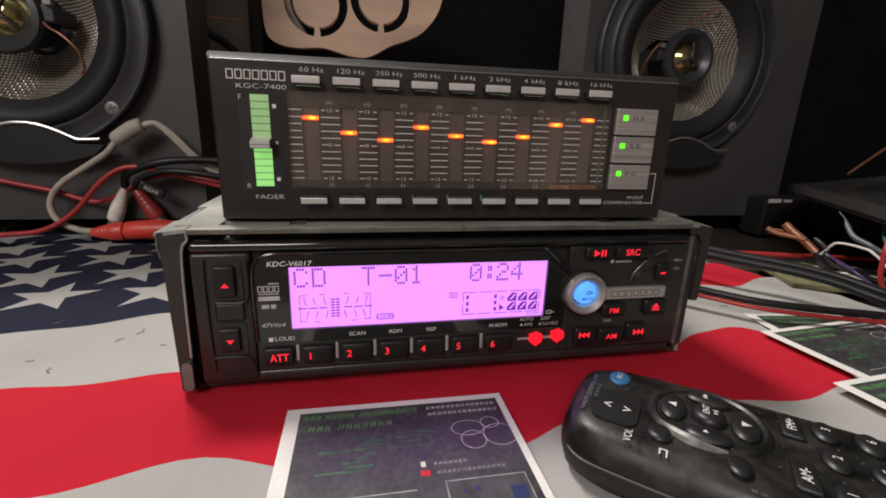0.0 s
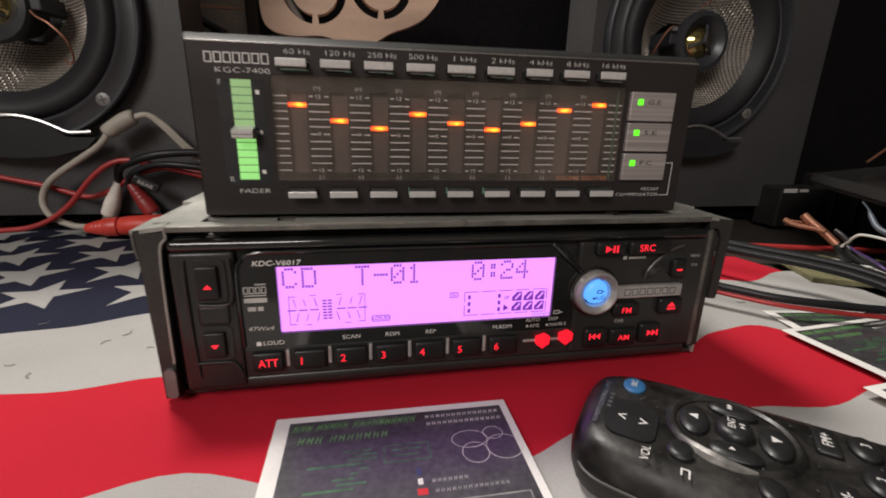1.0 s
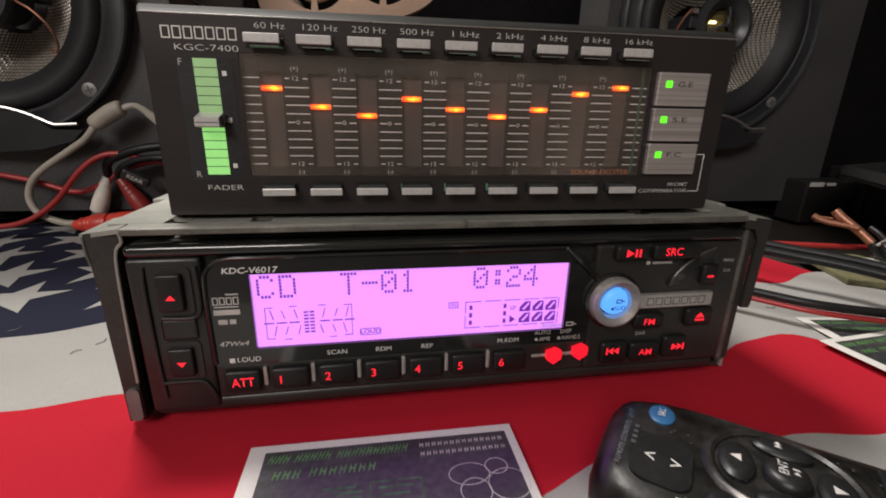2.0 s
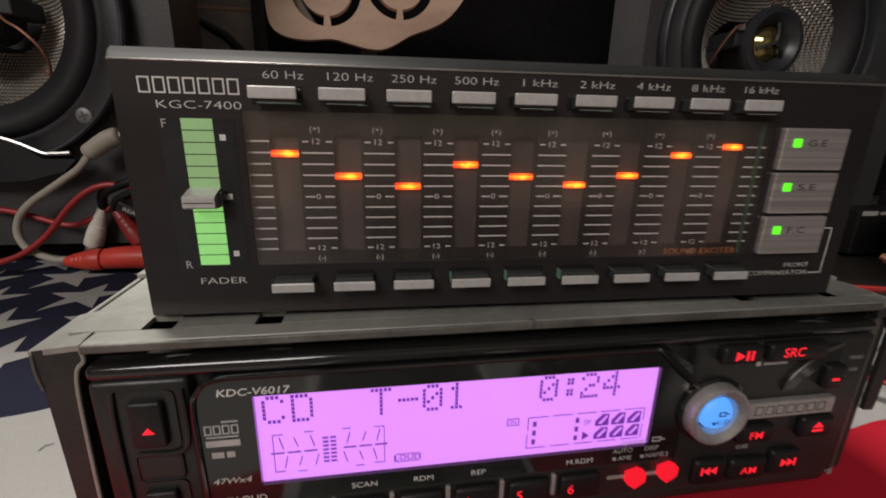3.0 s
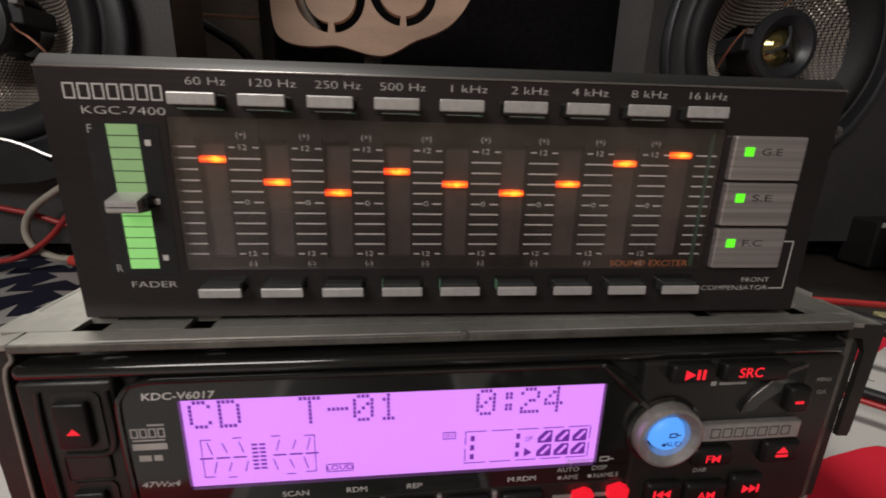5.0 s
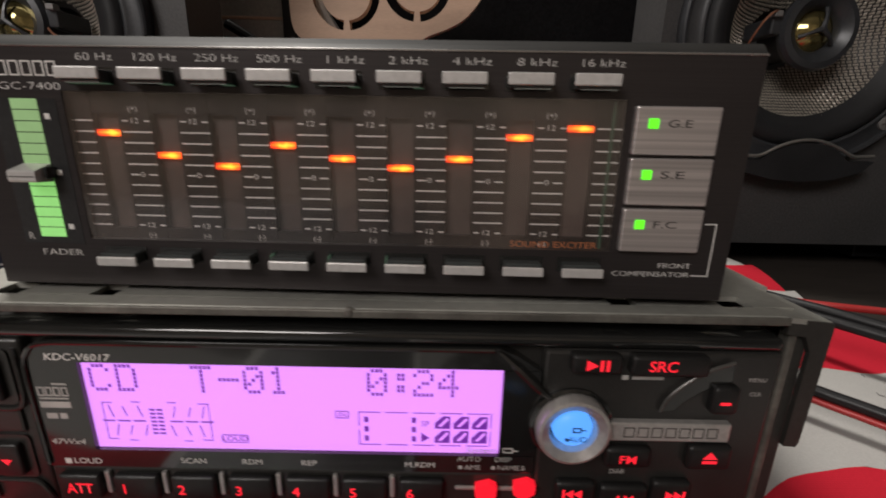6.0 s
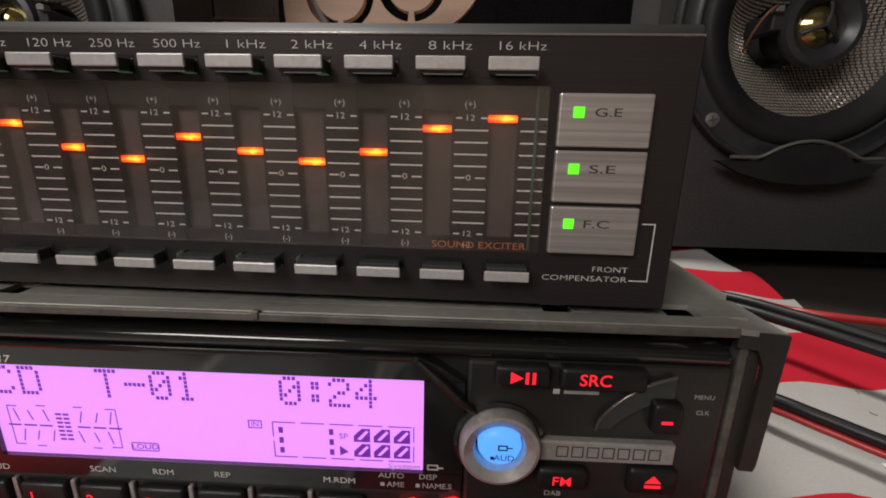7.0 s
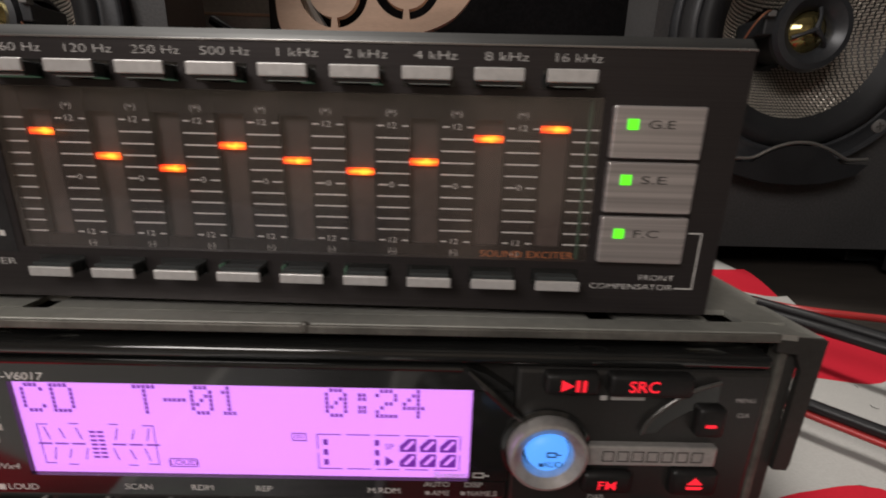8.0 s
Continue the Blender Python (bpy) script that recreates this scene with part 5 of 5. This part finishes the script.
def far_clutter():
    t = thing("metal_tray", "grey glossy metal tray resting on a black amplifier", "tray", (0, 0, 0))
    outline = [(305, 146), (225, 25), (330, -60), (620, 60), (600, 262)]
    part("tray_sheet", plate(outline, 44.5, 47.0), TRAY_METAL, t)
    rim = bmesh.new()
    pts = [Vector((x, y, 0)) for x, y in outline]
    for a, b in zip(pts, pts[1:] + pts[:1]):
        n = Vector((-(b - a).y, (b - a).x, 0)).normalized() * 1.4
        block_pts = [a + n, b + n, b - n, a - n]
        plate([(p.x, p.y) for p in block_pts], 47.0, 52.5, rim)
    part("tray_rim", rim, TRAY_METAL, t, "raised grey rim")
    t = thing("amplifier", "black amplifier block under the tray", "amplifier", (0, 0, 0))
    part("body", block(392, 600, 70, 226, -2, 44.3, 2), FIBRE_DARK, t)
    for i in range(8):
        part("fin", block(388, 392, 74 + 19 * i, 80 + 19 * i, 4, 40, 0.5), FIBRE_DARK, t)
    t = thing("copper_cable_end", "stripped copper cable end with bare strands", "cable")
    part("copper_strand", tube([(258.4, 108.5, 29), (260, 104, 25), (263, 97, 20), (266, 89, 13.5)], [2.5, 2.7, 2.5, 2.4], 12, 5), COPPER, t, "bare copper strands", True)
    part("copper_strand", tube([(255.5, 118, 23.5), (257, 111, 21.5), (259.5, 102, 21.5), (261, 94, 21)], [2.0, 1.7, 1.7, 1.2], 8, 4), COPPER, t, "", True)
    rnd = random.Random(11)
    for i in range(5):
        a = Vector((256 + rnd.uniform(-1, 1), 117 + rnd.uniform(-1, 1), 22 + rnd.uniform(-2, 2)))
        part("loose_strand", tube([a, a + Vector((1.5, -4, rnd.uniform(-1.5, 1))), a + Vector((3.5, -9, rnd.uniform(-1, 1)))], 0.35, 5, 3), COPPER, t)
    part("jacket", tube([(266, 89, 13.5), (268, 84, 8), (274, 76, 4.5), (292, 62, 3.8)], [2.6, 3.0, 3.2, 3.2], 10, 4), WIRE_BLACK, t, "", True)
    cable("black_lead", [(266, 92, 22), (265.5, 87, 20), (263, 81, 17.5), (259, 76, 14), (262, 60, 8), (275, 36, 3)], 1.7, WIRE_BLACK, "short black lead twisted with a copper end")
    cable("blue_grey_lead", [(256.5, 75.5, 43.6), (257.5, 72, 40), (257, 69, 36), (254, 62, 31), (253.5, 52, 28), (252, 40, 24), (262, 16, 6), (290, -10, 2.6)], [0.5, 0.5, 1.4, 1.5, 1.4, 1.3, 1.3, 1.3], material("slate_wire", (0.10, 0.12, 0.15), 0.4), "slate-coloured lead hanging under the tray")
    cable("white_lead", [(263, 84, 14), (260, 79, 18), (257, 75, 22), (256, 70, 25), (252, 55, 26), (248, 44, 24), (252, 20, 5), (270, -6, 2)], 0.75, WIRE_WHITE, "thin white lead among the scrap wires")
    cable("green_lead", [(262, 58, 43.6), (257, 50, 44), (248, 45, 42), (242, 40, 37), (240, 34, 30), (246, 20, 8), (262, 4, 2.4)], 1.1, WIRE_GREEN, "green lead bending down from the tray")
    cable("red_lead", [(244, 40, 36), (236, 34, 37), (231, 31, 34), (229.5, 30, 28), (231, 28, 14), (240, 20, 4), (262, 8, 2.2)], 1.2, WIRE_RED, "short red wire bent up among the clutter")
    cable("violet_lead", [(261, 80, 16), (255, 70, 15), (246, 56, 15), (238, 44, 14), (244, 26, 3)], 0.7, material("violet_wire", (0.06, 0.03, 0.12), 0.4), "thin violet wire among the scrap wires")
    t = thing("terminal_block", "black terminal block with white labels", "terminal block", (352, 196, 0))
    part("body", block(-14, 34, 0, 24, -2, 34, 1.5), FIBRE_DARK, t)
    part("label_strip", block(-12, 2, -0.6, 0, 29.5, 33), PRINT_DIM, t, "dull white label")
    part("label_strip", block(5, 14, -0.6, 0, 30, 32.5), PRINT_DIM, t)
    t = thing("circuit_board", "olive green board with a white printed label", "circuit board", (262, 66, 0), (0, 0, -24))
    part("board", block(-40, 60, -24, 30, 0.8, 4.2, 0.6), OLIVE, t)
    part("label", block(-14, 56, -6, 22, 4.2, 4.5), PAPER, t, "white printed label")
    fine(part("print_bars", flat_bars([(0, 8, 4, 6), (12, 16, 8, 10), (24, 34, 2, 4), (30, 33, 10, 13)], 4.5), PRINT_DARK, t))
    cable("copper_rod", [(440, 208, 56), (470, 208, 76), (505, 206, 100)], 1.2, COPPER, "thin coppery lead rising out of the clutter")


far_clutter()


# ---- cards ----
def flyer(x, y, rz, label, z=0.0):
    """A printed card; its origin is the far corner, x along the far edge."""
    t = thing("flyer", label, "flyer", (x, y, z), (0, 0, rz), "printed flyers")
    w, h = 66.5, 92.0
    part("paper", block(0, w, -h, 0, 0.05, 0.45, 0.12, 1), PAPER, t, "white bordered card")
    part("print", flat_bars([(4.0, w - 2.2, -h + 3, -2.6)], 0.45, 0.03), CARD_DARK, t, "dark printed field")
    zz = 0.48

    def slanted(x0, y0, count, cw, ch, gap, lean):
        bm = bmesh.new()
        for i in range(count):
            a = x0 + i * (cw + gap)
            plate([(a, y0), (a + cw * 0.2, y0), (a + cw * 0.2 + lean, y0 + ch), (a + lean, y0 + ch)], zz, zz + 0.03, bm)
            plate([(a + cw * 0.7, y0), (a + cw * 0.9, y0), (a + cw * 0.9 + lean, y0 + ch), (a + cw * 0.7 + lean, y0 + ch)], zz, zz + 0.03, bm)
            plate([(a + cw * 0.2 + lean * 0.5, y0 + ch * 0.45), (a + cw * 0.7 + lean * 0.5, y0 + ch * 0.45), (a + cw * 0.7 + lean * 0.6, y0 + ch * 0.6), (a + cw * 0.2 + lean * 0.6, y0 + ch * 0.6)], zz, zz + 0.03, bm)
        return bm

    for x0, n in ((5.0, 3), (11.2, 5), (21.0, 10)):
        fine(part("heading_lettering", slanted(x0, -6.4, n, 1.25, 2.5, 0.5, 0.8), INK_GREEN, t, "green lettering as bars"))
    fine(part("line_lettering", slanted(7.0, -11.4, 3, 1.5, 2.4, 0.75, 0.4), INK_GREEN, t))
    fine(part("line_lettering", slanted(15.2, -11.4, 7, 1.5, 2.4, 0.75, 0.4), INK_GREEN, t))
    fine(part("address_lettering", slanted(41.4, -5.6, 14, 0.95, 1.35, 0.62, 0.15), INK_WHITE, t))
    fine(part("address_lettering", slanted(41.4, -8.6, 14, 0.95, 1.35, 0.62, 0.15), INK_WHITE, t))
    rnd = random.Random(5)
    fine(part("device_picture", flat_bars([(10 + rnd.random() * 14, 20 + rnd.random() * 8, -16 - 1.5 * i, -15.3 - 1.5 * i) for i in range(9)], zz), INK_DKGREEN, t))
    fine(part("device_picture", flat_bars([(29, 41, -15.2, -14.8), (29, 41, -21, -20.6), (29, 29.4, -20.6, -15.2), (40.6, 41, -20.6, -15.2), (31, 39, -17, -16.4), (31, 38, -19, -18.4)], zz), INK_DKGREEN, t))
    for cx, cy, rx, ry in ((52, -15.5, 4.8, 3.2), (58.9, -14.0, 2.7, 2.4), (52.6, -20.5, 3.5, 3.6), (60.6, -19.4, 4.8, 4.4)):
        bm = bmesh.new()
        n = 28
        ring = [[bm.verts.new((cx + (rx + o) * math.cos(2 * math.pi * i / n), cy + (ry + o) * math.sin(2 * math.pi * i / n), zz + 0.02)) for i in range(n)] for o in (-0.09, 0.09)]
        for i in range(n):
            bm.faces.new((ring[0][i], ring[1][i], ring[1][(i + 1) % n], ring[0][(i + 1) % n]))
        part("gauge_ring", bm, INK_WHITE, t)
    part("icon", flat_bars([(36.6, 37.8, -26.0, -23.8)], zz), INK_BLUE, t)
    part("icon", flat_bars([(36.6, 37.8, -28.8, -27.0)], zz), INK_WHITE, t)
    part("icon", flat_bars([(36.2, 38.6, -31.8, -30.0)], zz), INK_RED, t)
    fine(part("caption_lettering", slanted(40.0, -25.6, 5, 1.2, 1.0, 0.7, 0.1), INK_GREY, t))
    fine(part("caption_lettering", slanted(40.0, -28.6, 7, 0.8, 1.1, 0.5, 0.1), INK_DIM, t))
    fine(part("caption_lettering", slanted(40.4, -31.6, 14, 0.8, 1.1, 0.5, 0.1), INK_DIM, t))
    fine(part("screen_picture", flat_bars([(42, 62, -46, -34.4), (10, 34, -60, -36)], zz), INK_GREY, t))
    fine(part("screen_edge", flat_bars([(41.7, 62.3, -34.4, -34.1), (41.7, 42, -47, -34.4), (62, 62.3, -47, -34.4), (9.4, 34.6, -36, -35.7)], zz), INK_DIM, t))
    fine(part("screen_mark", flat_bars([(45.5, 46.6, -38.4, -37.4), (48.5, 49.8, -38.4, -36.8), (57, 61, -42, -38)], zz + 0.03), INK_BLUE, t))
    return t


flyer(-57.1, -13.6, -0.8, "dark printed flyer with white border, lying before the radio")
flyer(152, 31, -8, "dark printed flyer under another one on the flag", 0.6)
flyer(141, 11.5, 4.5, "dark printed flyer overlapping others on the flag", 1.2)
flyer(128, -29, 4.0, "dark printed flyer at the bottom of a spread of flyers", 1.8)


# ---- remote ----
def remote():
    t = thing("remote_control", "worn black stereo remote with a blue key, on the flag", "remote control", (29.3, -42.0, 0), (0, 0, 48.3))
    t.scale = (0.9, 0.9, 1.0)
    n, bm = 40, bmesh.new()

    def ring(z, inset):
        out = []
        for i in range(n):
            a = 2 * math.pi * i / n
            ca, sa = math.cos(a), math.sin(a)
            x = 1.4 + (23.4 - inset) * math.copysign(abs(ca) ** 0.42, ca)
            yy = (68.0 - inset) * math.copysign(abs(sa) ** 0.30, sa)
            x *= 1.0 - 0.12 * max(0, -yy) / 66
            out.append(bm.verts.new((x, yy - 58.0, z + 1.2 * math.cos(x / 22 * 1.4) - 1.2)))
        return out

    rings = [ring(z, i) for z, i in ((1.2, 3.2), (2.4, 1.2), (6.0, 0.2), (9.0, 0.0), (12.0, 0.5), (14.4, 1.8), (15.8, 4.0), (16.2, 7.0))]
    for a, b in zip(rings, rings[1:]):
        for i in range(n):
            bm.faces.new((a[i], a[(i + 1) % n], b[(i + 1) % n], b[i]))
    bm.faces.new(rings[0][::-1])
    bm.faces.new(rings[-1])
    part("body", bm, REMOTE_BODY, t, "worn glossy black shell", True)
    part("seam", tube([(-20.6, -100, 8), (-22.0, -60, 8), (-21.6, -10, 8), (-19.2, 4, 8), (-10, 8.1, 8)], 0.35, 6), PRINT_DARK, t)

    def flat(x, yy, z, deg=0):
        return Matrix.Translation((x, yy, z)) @ Euler((0, 0, radians(deg))).to_matrix().to_4x4()

    def dome_key(x, yy, rx, ry, h, mat, name, label=""):
        b = bmesh.new()
        m, rows = 24, []
        for f, z in ((1.0, 15.2), (1.0, 15.8 + h * 0.5), (0.86, 15.8 + h * 0.85), (0.6, 15.8 + h)):
            rows.append([b.verts.new((x + rx * f * math.cos(2 * math.pi * i / m), yy + ry * f * math.sin(2 * math.pi * i / m), z)) for i in range(m)])
        for p, q in zip(rows, rows[1:]):
            for i in range(m):
                b.faces.new((p[i], p[(i + 1) % m], q[(i + 1) % m], q[i]))
        b.faces.new(rows[-1])
        return part(name, b, mat, t, label, True)

    k = dome_key(12.0, -2.2, 4.0, 3.0, 0.7, REMOTE_BLUE, "source_key", "blue source key")
    letters("SRC", 1.6, INK_WHITE, k, 0, 0, 0, turn=flat(12.0, -2.2, 16.75), wide=0.9)
    letters("REMOTE CONTROL UNIT", 1.15, INK_FADED, t, 0, 0, 0, turn=flat(-0.5, 4.4, 16.22), wide=1.15)
    fine(part("print_bars", flat_bars([(-3 + 2 * i, -1.8 + 2 * i, 1.9, 2.9) for i in range(4)], 16.3), INK_GREY, t))
    k = part("volume_key", plate(round_rect(-13, 3, -9.8, 2.2, 3.6), 15.4, 16.3), REMOTE_KEY, t, "black volume rocker")
    for yy, s in ((-1.6, 1), (-6.4, -1)):
        b = bmesh.new()
        for sx in (-1, 1):
            plate([(-5 + sx * 1.4, yy - s * 0.8), (-5 + sx * 0.9, yy - s * 0.8), (-5, yy + s * 0.6), (-5, yy + s * 1.3)], 16.3, 16.36, b)
        part("volume_mark", b, INK_WHITE, k)
    letters("VOL", 2.0, INK_WHITE, t, 0, 0, 0, turn=flat(-16.0, -8.4, 16.05), wide=1.0)
    # steering pad
    b = bmesh.new()
    prof, m, rows = ((15.4, 15.7), (14.6, 16.5), (13.6, 16.7), (12.8, 16.2), (12.6, 15.4)), 48, []
    for r, z in prof:
        rows.append([b.verts.new((3.6 + r * math.cos(2 * math.pi * i / m), -26.4 + r * math.sin(2 * math.pi * i / m), z)) for i in range(m)])
    for p, q in zip(rows, rows[1:]):
        for i in range(m):
            b.faces.new((p[i], p[(i + 1) % m], q[(i + 1) % m], q[i]))
    part("pad_ring", b, REMOTE_BODY, t, "raised ring round the pad", True)
    part("worn_arc", tube([(3.6 + 14.4 * math.cos(radians(a)), -26.4 + 14.4 * math.sin(radians(a)), 16.25) for a in (128, 145, 162, 180, 197)], [0.5, 1.3, 1.7, 1.2, 0.4], 8, 4), REMOTE_WORN, t, "worn-through grey scuff on the ring", True)
    for x, yy, rx, ry in ((3.6, -17.8, 6.2, 3.4), (3.6, -35.2, 6.2, 3.4), (-5.4, -26.6, 3.2, 5.6), (12.6, -26.6, 3.0, 5.6)):
        dome_key(x, yy, rx, ry, 1.5, REMOTE_KEY, "pad_key", "black rubber pad key")
    k = dome_key(3.6, -26.6, 4.6, 4.2, 2.4, REMOTE_KEY, "enter_key", "round black enter key")
    letters("ENT", 1.7, INK_WHITE, k, 0, 0, 0, turn=flat(3.8, -25.8, 18.3), wide=1.0, bold=0.03)
    b = bmesh.new()
    plate([(2.6, -28.6), (2.6, -27.4), (3.6, -28.0)], 18.24, 18.3, b)
    plate([(4.0, -28.6), (4.4, -28.6), (4.4, -27.4), (4.0, -27.4)], 18.24, 18.3, b)
    plate([(2.4, -18.5), (4.8, -18.5), (3.6, -16.4)], 17.34, 17.4, b)
    plate([(2.4, -34.2), (4.8, -34.2), (3.6, -36.4)], 17.34, 17.4, b)
    plate([(-6.0, -26.4), (-6.0, -25.0), (-4.8, -25.7)], 17.34, 17.4, b)
    for dx in (0, 1.1):
        plate([(11.8 + dx, -26.4), (11.8 + dx, -25.0), (12.8 + dx, -25.7)], 17.34, 17.4, b)
    fine(part("pad_marks", b, INK_WHITE, t, "white pad marks"))
    dome_key(-11.3, -15.4, 3.4, 3.0, 1.5, REMOTE_KEY, "return_key")
    part("return_mark", flat_bars([(-19.4, -16.8, -17.8, -17.4), (-16.8, -16.4, -17.8, -16.2), (-18.8, -16.4, -16.2, -15.8)], 15.7), INK_WHITE, t)
    # number keys
    for r in range(5):
        for c, x in enumerate((-12.5, 0.8, 13.0)):
            yy = -53.5 - 9.2 * r
            if r < 4:
                k = dome_key(x, yy, 4.6, 3.0, 1.5, REMOTE_KEY, "number_key", "black number key with worn figure")
                letters(str(1 + r * 3 + c) if r < 3 else ("DIR", "0", "CLR")[c][:1], 2.0, INK_WHITE, k, 0, 0, 0, turn=flat(x, yy, 17.4), bold=0.02)
    for x, w in ((-9.6, "AM-"), (11.6, "FM+")):
        k = part("band_key", block(x - 5.4, x + 5.4, -48.6, -43.4, 15.4, 16.9, 0.7, 3), REMOTE_KEY, t, "black band key", True)
        letters(w, 2.2, INK_WHITE, k, 0, 0, 0, turn=flat(x, -46.0, 16.96), bold=0.03)
    dome_key(-14.0, -33.0, 3.6, 2.6, 1.2, REMOTE_KEY, "mute_key")
    fine(part("print_bars", flat_bars([(-19.6, -16.6, -36.4, -35.0), (-19.6, -16.6, -38.2, -36.8)], 14.8), INK_GREY, t))
    rnd = random.Random(3)
    fine(part("scuffs", flat_bars([(x, x + 0.3 + rnd.random() * 0.4, yy, yy + 0.2 + rnd.random() * 0.4) for x, yy in [(rnd.uniform(-15, 15), rnd.uniform(-70, 0)) for _ in range(60)]], 16.22), INK_GREY, t, "pale specks of dust"))


remote()
